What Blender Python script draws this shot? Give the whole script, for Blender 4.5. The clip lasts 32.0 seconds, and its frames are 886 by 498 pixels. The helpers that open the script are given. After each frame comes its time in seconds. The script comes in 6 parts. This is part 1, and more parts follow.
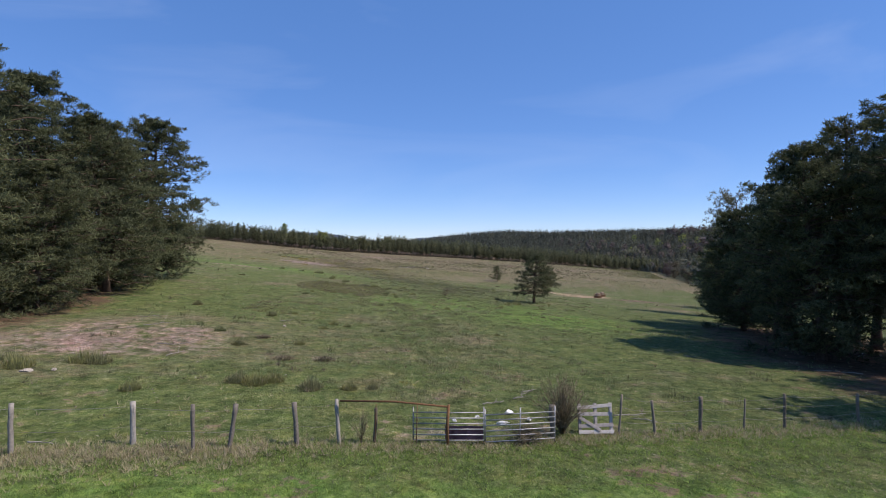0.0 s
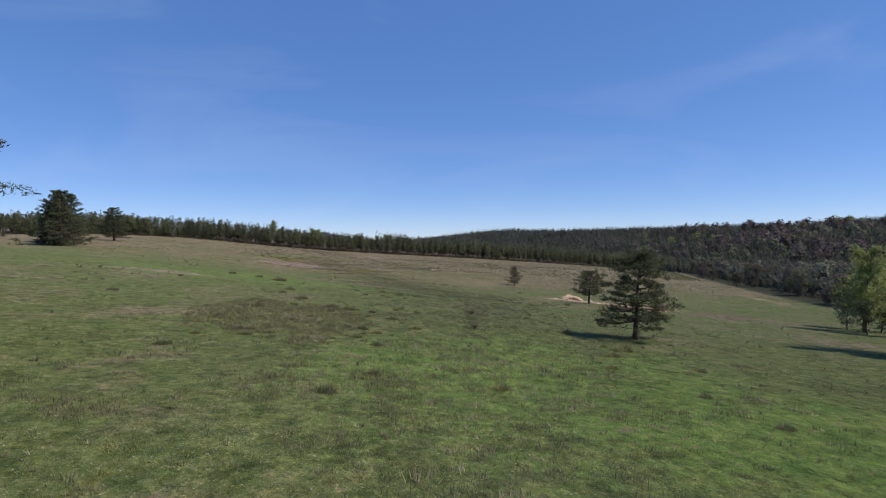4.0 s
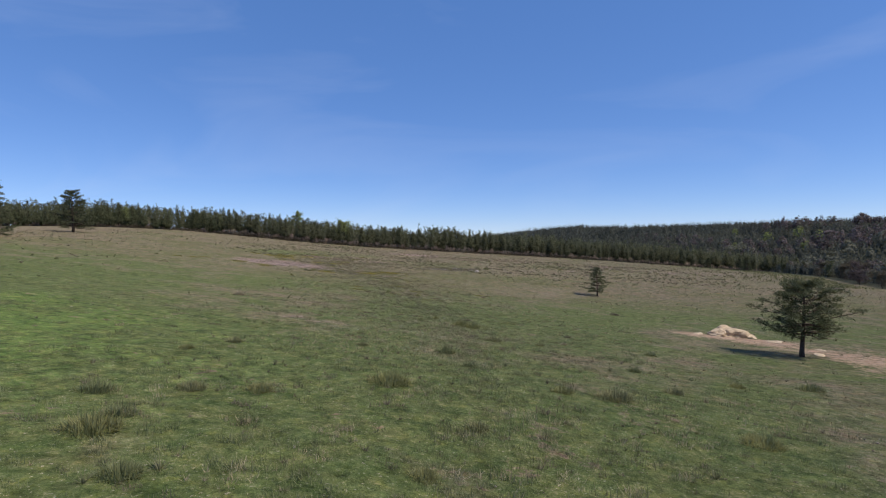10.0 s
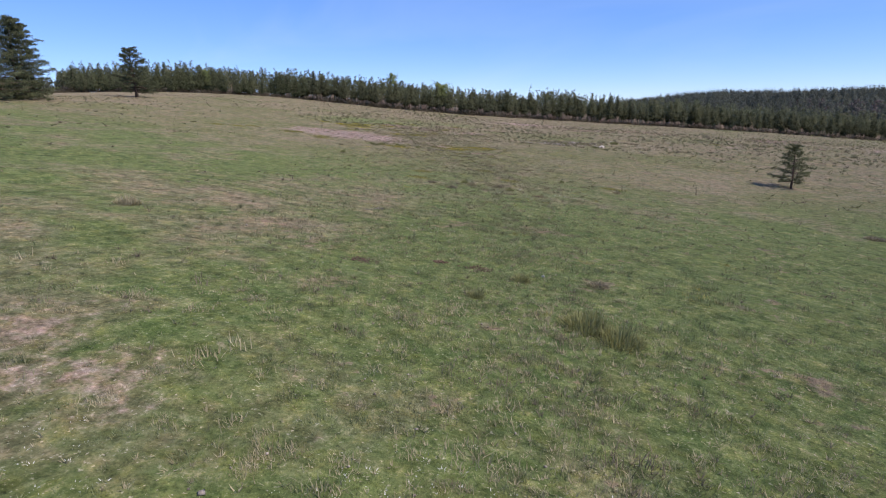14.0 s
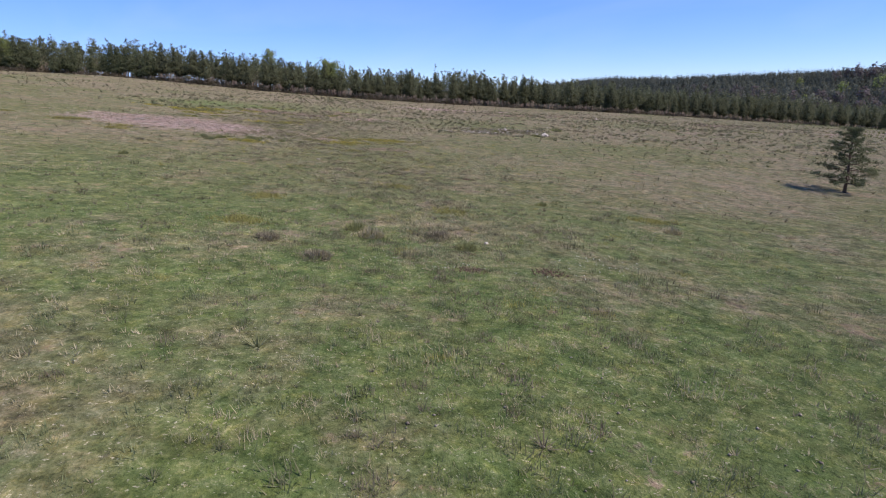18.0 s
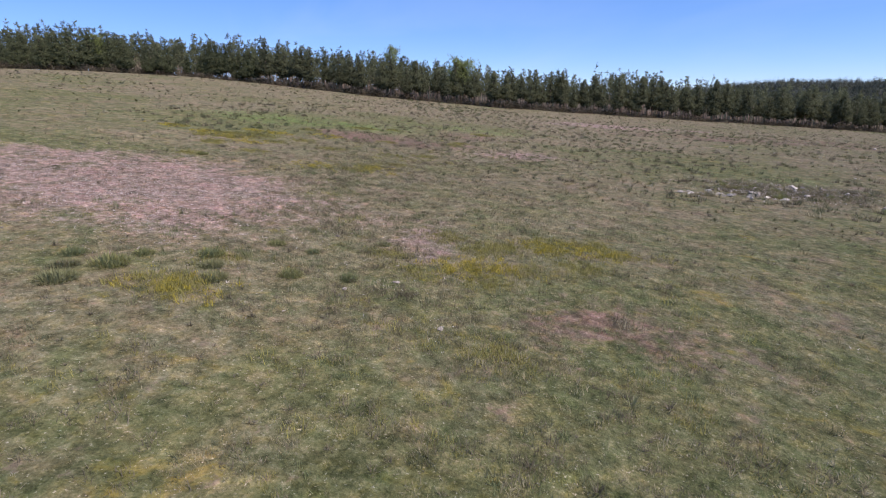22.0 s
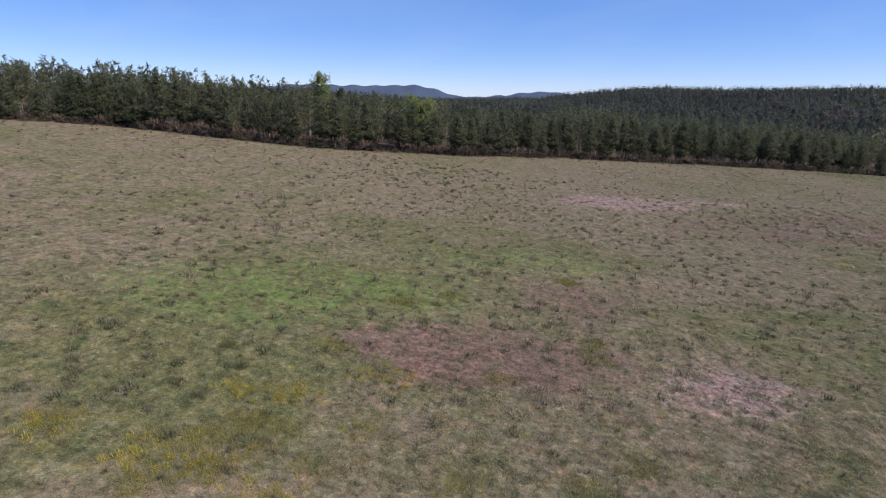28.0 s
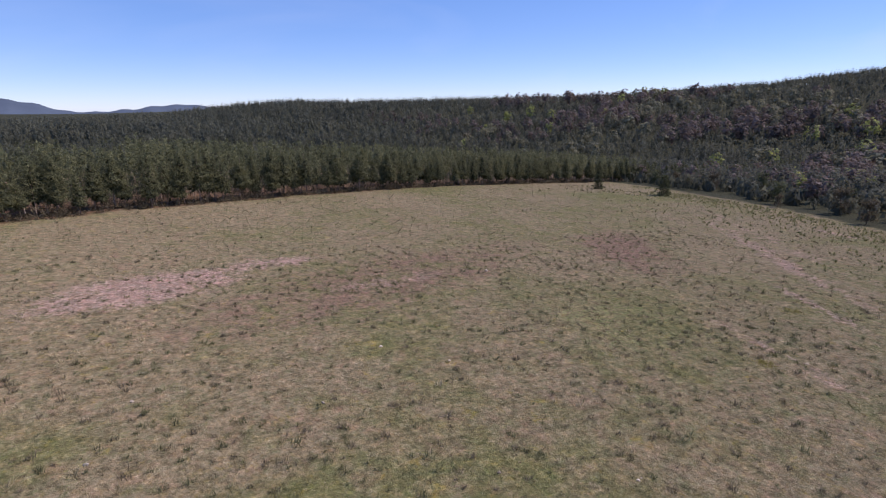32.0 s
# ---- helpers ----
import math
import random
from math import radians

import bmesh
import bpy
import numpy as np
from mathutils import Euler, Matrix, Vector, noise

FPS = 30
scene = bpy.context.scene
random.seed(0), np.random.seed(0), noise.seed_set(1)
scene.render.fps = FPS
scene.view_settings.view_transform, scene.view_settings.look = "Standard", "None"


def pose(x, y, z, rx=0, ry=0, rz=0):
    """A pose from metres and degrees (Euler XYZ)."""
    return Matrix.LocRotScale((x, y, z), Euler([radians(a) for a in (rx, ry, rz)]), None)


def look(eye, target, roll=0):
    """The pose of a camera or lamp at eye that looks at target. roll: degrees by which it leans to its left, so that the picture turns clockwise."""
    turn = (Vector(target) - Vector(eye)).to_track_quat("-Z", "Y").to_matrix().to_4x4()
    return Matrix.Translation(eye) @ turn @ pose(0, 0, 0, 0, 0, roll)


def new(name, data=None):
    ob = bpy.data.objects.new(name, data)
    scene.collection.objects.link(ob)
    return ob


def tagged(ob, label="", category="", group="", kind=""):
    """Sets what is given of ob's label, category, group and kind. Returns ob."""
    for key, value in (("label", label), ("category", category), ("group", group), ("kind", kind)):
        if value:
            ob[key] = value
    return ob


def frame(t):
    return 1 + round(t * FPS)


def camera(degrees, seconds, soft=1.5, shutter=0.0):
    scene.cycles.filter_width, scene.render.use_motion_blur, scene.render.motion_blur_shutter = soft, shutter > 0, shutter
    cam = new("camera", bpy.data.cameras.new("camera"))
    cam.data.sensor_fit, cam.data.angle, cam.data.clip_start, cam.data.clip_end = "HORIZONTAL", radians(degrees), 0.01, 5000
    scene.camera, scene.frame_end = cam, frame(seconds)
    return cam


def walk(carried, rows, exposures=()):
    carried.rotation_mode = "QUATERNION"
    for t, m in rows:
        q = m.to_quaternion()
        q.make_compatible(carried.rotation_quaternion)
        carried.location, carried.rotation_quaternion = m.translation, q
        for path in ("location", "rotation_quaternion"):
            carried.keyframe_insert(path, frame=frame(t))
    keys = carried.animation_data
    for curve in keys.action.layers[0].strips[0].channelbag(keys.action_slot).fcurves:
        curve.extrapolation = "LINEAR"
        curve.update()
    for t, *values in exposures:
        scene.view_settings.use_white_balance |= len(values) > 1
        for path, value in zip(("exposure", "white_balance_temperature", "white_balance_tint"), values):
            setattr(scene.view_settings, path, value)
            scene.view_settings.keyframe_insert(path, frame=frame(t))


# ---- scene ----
cam = camera(78.4, 32.0, soft=1.1)
METRES, EYE, TILT, LEAN, TURN = 290.0, 7.1, -0.8, 0.0, 0.0
ROWS = [
    (0.0, 0.0, 0.0, 0.0, 0.0, 0.0, -0.0),
    (0.5, -0.0007, 0.0141, -0.0013, 0.43, 0.03, 0.05),
    (1.0, -0.0016, 0.0281, -0.0021, 2.11, 0.06, 0.07),
    (1.5, -0.0024, 0.0417, -0.002, 2.48, 0.03, 0.01),
    (2.0, -0.0034, 0.0562, -0.0023, 2.62, -0.03, 0.08),
    (2.5, -0.0044, 0.0722, -0.0023, 2.62, -0.04, 0.12),
    (3.0, -0.0055, 0.089, -0.0021, 2.17, -0.02, 0.11),
    (3.5, -0.0066, 0.1056, -0.0017, 0.55, -0.02, 0.18),
    (5.5, -0.0057, 0.1732, -0.0046, -0.0, -0.04, 0.25),
    (6.0, -0.0046, 0.1911, -0.0056, 0.05, -0.04, 0.26),
    (6.5, -0.003, 0.2088, -0.0068, 0.04, -0.04, 0.22),
    (7.0, -0.001, 0.2264, -0.0077, 0.0, -0.05, 0.25),
    (7.5, 0.001, 0.2443, -0.0078, 0.16, -0.06, 0.27),
    (8.0, 0.0028, 0.2625, -0.0084, 0.19, -0.06, 0.23),
    (8.5, 0.0045, 0.281, -0.0082, 0.2, -0.08, 0.3),
    (9.0, 0.0063, 0.3001, -0.0083, 1.71, -0.11, 0.25),
    (9.5, 0.0075, 0.3196, -0.0085, 1.99, -0.08, 0.23),
    (10.0, 0.0079, 0.3381, -0.008, 6.95, -0.1, 0.22),
    (10.5, 0.0072, 0.3557, -0.0075, 11.53, -0.13, 0.17),
    (11.0, 0.0047, 0.3732, -0.0069, 12.55, -0.13, 0.13),
    (11.5, 0.0021, 0.39, -0.0069, 13.01, -1.59, 0.2),
    (12.0, -0.0, 0.4051, -0.0066, 13.4, -4.26, 0.29),
    (12.5, -0.001, 0.4192, -0.0071, 13.51, -6.95, 0.32),
    (13.0, -0.0011, 0.432, -0.008, 15.96, -9.69, 0.27),
    (13.5, -0.0017, 0.4437, -0.0085, 17.46, -12.2, 0.26),
    (15.5, -0.0212, 0.4939, -0.0151, 21.39, -14.64, 0.22),
    (16.0, -0.0263, 0.5087, -0.0151, 17.39, -14.62, 0.42),
    (16.5, -0.03, 0.5242, -0.0151, 11.85, -14.65, 0.6),
    (17.0, -0.0327, 0.5402, -0.015, 10.22, -14.68, 0.62),
    (17.5, -0.0351, 0.557, -0.015, 9.15, -14.72, 0.64),
    (18.0, -0.0375, 0.5752, -0.0152, 8.34, -14.76, 0.62),
    (18.5, -0.0405, 0.5944, -0.0156, 9.74, -14.75, 0.51),
    (19.0, -0.0446, 0.6145, -0.0153, 9.82, -14.74, 0.47),
    (19.5, -0.0498, 0.6351, -0.0137, 10.56, -14.75, 0.4),
    (20.0, -0.0556, 0.6545, -0.0123, 11.63, -14.73, 0.32),
    (20.5, -0.0627, 0.6739, -0.0109, 13.28, -14.68, 0.18),
    (21.0, -0.0705, 0.6926, -0.0094, 15.79, -14.62, 0.07),
    (21.5, -0.0793, 0.7112, -0.0083, 18.88, -14.59, -0.12),
    (22.0, -0.089, 0.7286, -0.0063, 21.66, -14.53, -0.19),
    (22.5, -0.0976, 0.7421, -0.0024, 25.02, -14.54, -0.36),
    (23.0, -0.1055, 0.7535, 0.0014, 33.04, -14.64, -0.72),
    (23.5, -0.1136, 0.7633, 0.0045, 42.82, -14.9, -0.96),
    (24.0, -0.1224, 0.7711, 0.0079, 49.16, -15.09, -1.15),
    (24.5, -0.1318, 0.777, 0.0127, 57.46, -15.35, -1.38),
    (25.0, -0.1416, 0.7814, 0.0174, 67.4, -15.68, -1.52),
    (25.5, -0.1514, 0.7844, 0.0221, 73.19, -15.9, -1.58),
    (27.5, -0.1835, 0.8058, 0.0301, 38.52, -15.13, -0.27),
    (28.0, -0.1861, 0.8207, 0.0291, 9.66, -14.83, 0.62),
    (28.5, -0.1833, 0.8336, 0.0288, -8.17, -14.87, 1.24),
    (29.0, -0.1772, 0.8437, 0.0291, -17.66, -14.94, 1.55),
    (29.5, -0.1688, 0.8511, 0.0304, -19.93, -14.84, 1.71),
    (30.0, -0.1589, 0.857, 0.0338, -20.1, -14.73, 1.79),
    (30.5, -0.1478, 0.8634, 0.0373, -23.19, -14.67, 1.98),
    (31.0, -0.1356, 0.8698, 0.0406, -24.14, -14.66, 2.0),
    (31.5, -0.123, 0.8776, 0.0434, -24.11, -14.68, 2.02),
    (32.0, -0.1097, 0.8877, 0.0443, -25.16, -14.65, 2.12),
]

# the last stretch of the flight is levelled about the point where the turn ends
LEVEL = Matrix.Translation((-53.2, 233.5, 14.4)) @ pose(0, 0, 0, 0, -1.5, 0) @ Matrix.Translation((53.2, -233.5, -12.2))


def flight(t, x, y, z, yaw, pitch, roll):
    m = pose(0, 0, EYE, TILT, LEAN, TURN) @ pose(METRES * x, METRES * y, METRES * z, 90 + pitch, roll, yaw)
    return LEVEL @ m if t > 27 else m


EXPOSURE = ((0, 0.17), (3, -0.03), (6, -0.05), (9, 0.0), (11, -0.03), (12, 0.19), (13, 0.31), (19, 0.37), (21, 0.4), (22, 0.3), (23, 0.0), (24, -0.32), (25.5, -0.19), (28, 0.06), (29, 0.19), (32, 0.24))
walk(cam, [(r[0], flight(*r)) for r in ROWS], [(t, e, 6900 if t < 11.5 else 6620 if t < 28.5 else 7080, 18 if t < 11.5 else 21 if t < 28.5 else 27) for t, e in EXPOSURE])

# ---- light ----
SUN_DIR = Vector((1.0, -0.2, 1.3)).normalized()
world = bpy.data.worlds.new("sky")
scene.world = world
world.use_nodes = True
wn, wl = world.node_tree.nodes, world.node_tree.links
sky = wn.new("ShaderNodeTexSky")
sky.sky_type = "NISHITA"
sky.sun_disc = False
sky.sun_elevation, sky.sun_rotation = radians(52), radians(101)
sky.altitude, sky.air_density, sky.dust_density, sky.ozone_density = 2000, 0.8, 0.3, 3.0
wn["Background"].inputs["Strength"].default_value = 0.17
tone = wn.new("ShaderNodeHueSaturation")
tone.inputs["Saturation"].default_value, tone.inputs["Hue"].default_value = 1.16, 0.505
wl.new(sky.outputs[0], tone.inputs["Color"])
even = wn.new("ShaderNodeMix")
even.data_type = "RGBA"
even.inputs[0].default_value, even.inputs[7].default_value = 0.48, (0.48, 1.52, 3.95, 1)
wl.new(tone.outputs[0], even.inputs[6])
# thin high cirrus
spread = wn.new("ShaderNodeMapping")
spread.inputs["Rotation"].default_value, spread.inputs["Scale"].default_value = (0.2, 0.5, 0.9), (1.4, 5.0, 8.0)
wl.new(wn.new("ShaderNodeTexCoord").outputs["Generated"], spread.inputs["Vector"])
wisp = wn.new("ShaderNodeTexNoise")
wisp.inputs["Scale"].default_value, wisp.inputs["Detail"].default_value, wisp.inputs["Distortion"].default_value = 1.1, 7.0, 0.8
wl.new(spread.outputs[0], wisp.inputs["Vector"])
thin = wn.new("ShaderNodeMapRange")
for sock, val in (("From Min", 0.5), ("From Max", 0.8), ("To Max", 0.14)):
    thin.inputs[sock].default_value = val
wl.new(wisp.outputs["Fac"], thin.inputs["Value"])
cloud = wn.new("ShaderNodeMix")
cloud.data_type = "RGBA"
cloud.inputs[7].default_value = (3.4, 4.2, 5.6, 1)
wl.new(thin.outputs[0], cloud.inputs[0])
wl.new(even.outputs[2], cloud.inputs[6])
wl.new(cloud.outputs[2], wn["Background"].inputs["Color"])
sun = new("sun", bpy.data.lights.new("sun", "SUN"))
sun.data.energy, sun.data.angle, sun.data.color = 4.6, radians(0.5), (1.0, 0.96, 0.90)
sun.matrix_world = look(SUN_DIR * 100, (0, 0, 0))


# ---- materials ----
def node_material(name, rough=0.8, metal=0.0, spec=0.3):
    m = bpy.data.materials.new(name)
    m.use_nodes = True
    b = m.node_tree.nodes["Principled BSDF"]
    b.inputs["Roughness"].default_value, b.inputs["Metallic"].default_value = rough, metal
    b.inputs["Specular IOR Level"].default_value = spec
    return m, m.node_tree.nodes, m.node_tree.links, b


def noise_node(n, l, scale, detail=4.0, rough=0.6, distort=0.0, space="Object"):
    tc = n.new("ShaderNodeTexCoord")
    t = n.new("ShaderNodeTexNoise")
    t.inputs["Scale"].default_value, t.inputs["Detail"].default_value = scale, detail
    t.inputs["Roughness"].default_value, t.inputs["Distortion"].default_value = rough, distort
    l.new(tc.outputs[space], t.inputs["Vector"])
    return t.outputs["Fac"]


def ramp(n, l, fac, stops):
    r = n.new("ShaderNodeValToRGB")
    e = r.color_ramp.elements
    while len(e) < len(stops):
        e.new(0.5)
    for k, (p, c) in enumerate(stops):
        e[k].position, e[k].color = p, (*c, 1) if len(c) == 3 else c
    l.new(fac, r.inputs["Fac"])
    return r.outputs["Color"]


def mix(n, l, fac, a, b, blend="MIX"):
    m = n.new("ShaderNodeMix")
    m.data_type, m.blend_type = "RGBA", blend
    for sock, v in ((m.inputs[0], fac), (m.inputs[6], a), (m.inputs[7], b)):
        if hasattr(v, "links"):
            l.new(v, sock)
        else:
            sock.default_value = v if isinstance(v, (int, float)) else (*v, 1)
    return m.outputs[2]


def arith(n, l, op, a, b, clamp=False):
    m = n.new("ShaderNodeMath")
    m.operation, m.use_clamp = op, clamp
    for sock, v in zip(m.inputs, (a, b)):
        if hasattr(v, "links"):
            l.new(v, sock)
        else:
            sock.default_value = v
    return m.outputs[0]


def attribute(n, name):
    a = n.new("ShaderNodeAttribute")
    a.attribute_name = name
    return a.outputs["Fac"]


def bump(n, l, b, height, strength, distance):
    u = n.new("ShaderNodeBump")
    u.inputs["Strength"].default_value, u.inputs["Distance"].default_value = strength, distance
    l.new(height, u.inputs["Height"])
    l.new(u.outputs[0], b.inputs["Normal"])


def varied(name, stops, scale, rough=0.8, metal=0.0, spec=0.3, by="island", amount=0.5, relief=0.0):
    """A material whose colour runs through stops by grain and by a random value for each island or object."""
    m, n, l, b = node_material(name, rough, metal, spec)
    grain = noise_node(n, l, scale, 5)
    if by == "island":
        rnd = n.new("ShaderNodeNewGeometry").outputs["Random Per Island"]
    else:
        rnd = n.new("ShaderNodeObjectInfo").outputs["Random"]
    f = arith(n, l, "ADD", arith(n, l, "MULTIPLY", grain, 1 - amount), arith(n, l, "MULTIPLY", rnd, amount))
    l.new(ramp(n, l, f, stops), b.inputs["Base Color"])
    if relief:
        bump(n, l, b, grain, 0.6, relief)
    return m


def ground_material():
    m, n, l, b = node_material("meadow", 0.95, 0, 0.1)
    b.inputs["Diffuse Roughness"].default_value = 0.45
    big = noise_node(n, l, 0.035, 4, 0.6, 0.4)
    mid = noise_node(n, l, 0.22, 5, 0.65, 0.3)
    fine = noise_node(n, l, 1.6, 6, 0.7)
    tiny = noise_node(n, l, 13.0, 4, 0.75)
    rag = arith(n, l, "MULTIPLY", arith(n, l, "SUBTRACT", arith(n, l, "ADD", mid, fine), 1.0), 1.7)

    def mask(name, soft=0.22):
        a = arith(n, l, "ADD", attribute(n, name), rag)
        r = n.new("ShaderNodeMapRange")
        r.inputs["From Min"].default_value, r.inputs["From Max"].default_value = 0.5 - soft, 0.5 + soft
        l.new(a, r.inputs["Value"])
        return r.outputs[0]

    clod = noise_node(n, l, 3.4, 5, 0.7, 0.4)
    grain = arith(n, l, "ADD", arith(n, l, "MULTIPLY", fine, 0.30), arith(n, l, "ADD", arith(n, l, "MULTIPLY", clod, 0.36), arith(n, l, "MULTIPLY", tiny, 0.34)))
    green = ramp(n, l, grain, [(0.37, (0.028, 0.038, 0.013)), (0.47, (0.074, 0.100, 0.033)), (0.55, (0.118, 0.145, 0.056)), (0.68, (0.30, 0.28, 0.17))])
    olive = ramp(n, l, grain, [(0.37, (0.030, 0.032, 0.015)), (0.47, (0.096, 0.096, 0.045)), (0.55, (0.150, 0.146, 0.076)), (0.68, (0.32, 0.29, 0.18))])
    green = mix(n, l, arith(n, l, "MULTIPLY", attribute(n, "moss"), 0.85), green, olive)
    lush = ramp(n, l, grain, [(0.36, (0.046, 0.080, 0.020)), (0.50, (0.104, 0.172, 0.042)), (0.70, (0.23, 0.29, 0.105))])
    dry = ramp(n, l, grain, [(0.38, (0.042, 0.035, 0.024)), (0.47, (0.140, 0.115, 0.076)), (0.55, (0.208, 0.177, 0.124)), (0.68, (0.42, 0.38, 0.295))])
    bare = ramp(n, l, grain, [(0.39, (0.080, 0.052, 0.046)), (0.48, (0.210, 0.148, 0.132)), (0.57, (0.35, 0.268, 0.243)), (0.66, (0.58, 0.49, 0.45))])
    sand = ramp(n, l, grain, [(0.38, (0.25, 0.170, 0.120)), (0.62, (0.46, 0.340, 0.255))])
    heath = ramp(n, l, grain, [(0.38, (0.055, 0.034, 0.028)), (0.50, (0.150, 0.102, 0.082)), (0.66, (0.31, 0.235, 0.19))])
    litter = ramp(n, l, fine, [(0.3, (0.045, 0.031, 0.022)), (0.7, (0.165, 0.108, 0.078))])
    dryness = arith(n, l, "ADD", attribute(n, "dry"), arith(n, l, "MULTIPLY", arith(n, l, "SUBTRACT", arith(n, l, "ADD", big, mid), 1.0), 3.0), True)
    col = mix(n, l, dryness, green, dry)
    worn = n.new("ShaderNodeMapRange")
    worn.inputs["From Min"].default_value, worn.inputs["From Max"].default_value = 0.56, 0.70
    l.new(noise_node(n, l, 0.33, 6, 0.72, 0.6), worn.inputs["Value"])
    col = mix(n, l, arith(n, l, "MULTIPLY", worn.outputs[0], arith(n, l, "ADD", arith(n, l, "MULTIPLY", attribute(n, "dry"), 0.6, True), 0.12)), col, heath)
    yellow = n.new("ShaderNodeMapRange")
    yellow.inputs["From Min"].default_value, yellow.inputs["From Max"].default_value = 0.60, 0.72
    l.new(noise_node(n, l, 0.55, 5, 0.7, 0.5), yellow.inputs["Value"])
    col = mix(n, l, arith(n, l, "MULTIPLY", yellow.outputs[0], arith(n, l, "MULTIPLY", attribute(n, "moss"), 0.6)), col, (0.24, 0.19, 0.045))
    fleck = n.new("ShaderNodeMapRange")
    fleck.inputs["From Min"].default_value, fleck.inputs["From Max"].default_value = 0.63, 0.69
    l.new(noise_node(n, l, 11.0, 3, 0.6), fleck.inputs["Value"])
    col = mix(n, l, arith(n, l, "MULTIPLY", fleck.outputs[0], 0.55), col, (0.46, 0.42, 0.34))
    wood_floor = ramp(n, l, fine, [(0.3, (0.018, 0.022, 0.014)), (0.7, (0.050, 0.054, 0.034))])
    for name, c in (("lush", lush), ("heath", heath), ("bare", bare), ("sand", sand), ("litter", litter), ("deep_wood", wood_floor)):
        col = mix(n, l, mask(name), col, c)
    # little grazing steps across the slope: shaded and lit edges put in as colour
    tc = n.new("ShaderNodeTexCoord")
    step = n.new("ShaderNodeTexWave")
    step.bands_direction = "Y"
    for sock, val in (("Scale", 0.22), ("Distortion", 8.0), ("Detail", 4.0), ("Detail Scale", 0.35), ("Detail Roughness", 0.6)):
        step.inputs[sock].default_value = val
    l.new(tc.outputs["Object"], step.inputs["Vector"])
    edge = ramp(n, l, step.outputs["Fac"], [(0.0, (0.62, 0.64, 0.58)), (0.22, (1.0, 1.0, 1.0)), (0.85, (1.0, 1.0, 1.0)), (1.0, (1.2, 1.18, 1.1))])
    col = mix(n, l, attribute(n, "steps"), col, mix(n, l, 1.0, col, edge, "MULTIPLY"))
    # hummocks: dark matted tussocks and paler worn spots between them
    patchy = ramp(n, l, noise_node(n, l, 0.9, 10, 0.78, 0.2), [(0.36, (0.50, 0.53, 0.46)), (0.46, (0.94, 0.96, 0.90)), (0.55, (1.14, 1.12, 1.09)), (0.66, (1.62, 1.55, 1.46))])
    col = mix(n, l, 1.0, col, patchy, "MULTIPLY")
    # patches of yellower, greener and redder growth, half a metre to two metres wide
    for scale, stops in ((0.75, [(0.37, (0.78, 0.88, 0.74)), (0.46, (1.0, 1.0, 1.0)), (0.54, (1.06, 1.02, 0.95)), (0.64, (1.22, 1.06, 1.10))]),
                         (2.4, [(0.37, (1.14, 1.08, 0.90)), (0.48, (1.0, 1.0, 1.0)), (0.62, (0.80, 0.85, 0.82))])):
        col = mix(n, l, 0.9, col, mix(n, l, 1.0, col, ramp(n, l, noise_node(n, l, scale, 6, 0.7, 0.5), stops), "MULTIPLY"))
    l.new(col, b.inputs["Base Color"])
    bump(n, l, b, arith(n, l, "ADD", arith(n, l, "MULTIPLY", fine, 0.5), arith(n, l, "ADD", arith(n, l, "MULTIPLY", clod, 0.3), arith(n, l, "MULTIPLY", tiny, 0.2))), 1.0, 0.34)
    return m


def needles(name, dark, lit, island=0.3, tone=0.4, thin=0.35):
    """Leaves, needles or blades: thin, so that some light comes through; colour by grain, by blade and by plant."""
    m, n, l, b = node_material(name, 0.7, 0, 0.2)
    b.inputs["Diffuse Roughness"].default_value = 0.4
    rnd = n.new("ShaderNodeNewGeometry").outputs["Random Per Island"]
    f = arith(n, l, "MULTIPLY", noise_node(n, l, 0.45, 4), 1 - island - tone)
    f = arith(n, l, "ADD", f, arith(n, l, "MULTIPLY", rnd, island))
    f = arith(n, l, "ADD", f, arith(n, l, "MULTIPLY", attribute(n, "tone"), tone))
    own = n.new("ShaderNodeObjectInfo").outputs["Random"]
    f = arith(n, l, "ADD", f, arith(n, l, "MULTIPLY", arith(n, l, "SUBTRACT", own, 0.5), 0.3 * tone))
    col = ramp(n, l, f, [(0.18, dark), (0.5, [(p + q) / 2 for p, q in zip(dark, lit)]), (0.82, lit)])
    l.new(col, b.inputs["Base Color"])
    t = n.new("ShaderNodeBsdfTranslucent")
    l.new(col, t.inputs["Color"])
    x = n.new("ShaderNodeMixShader")
    x.inputs[0].default_value = thin
    l.new(b.outputs[0], x.inputs[1])
    l.new(t.outputs[0], x.inputs[2])
    l.new(x.outputs[0], n["Material Output"].inputs["Surface"])
    return m


MEADOW = ground_material()
NEEDLE = needles("pine_needles", (0.028, 0.038, 0.019), (0.190, 0.205, 0.098))
# lighter end above real needles: lost scattered light and haze put into colour
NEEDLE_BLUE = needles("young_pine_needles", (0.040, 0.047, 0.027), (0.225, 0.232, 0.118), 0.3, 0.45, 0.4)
# darks lifted and contrast narrowed: far haze put into the foliage colour
HAZED_WOOD = needles("hazed_wood", (0.062, 0.072, 0.058), (0.135, 0.142, 0.102), 0.15, 0.6, 0.45)
PALE_BARK = varied("pale_bark", [(0.3, (0.12, 0.085, 0.065)), (0.7, (0.30, 0.235, 0.19))], 6, 0.95, 0, 0.1, "island", 0.5)
# blue of the distant haze put into the hills' base colour
HAZED_HILL = varied("hazed_hill", [(0.3, (0.060, 0.085, 0.125)), (0.7, (0.085, 0.115, 0.160))], 0.004, 1.0, 0, 0.0, "object", 0.1)
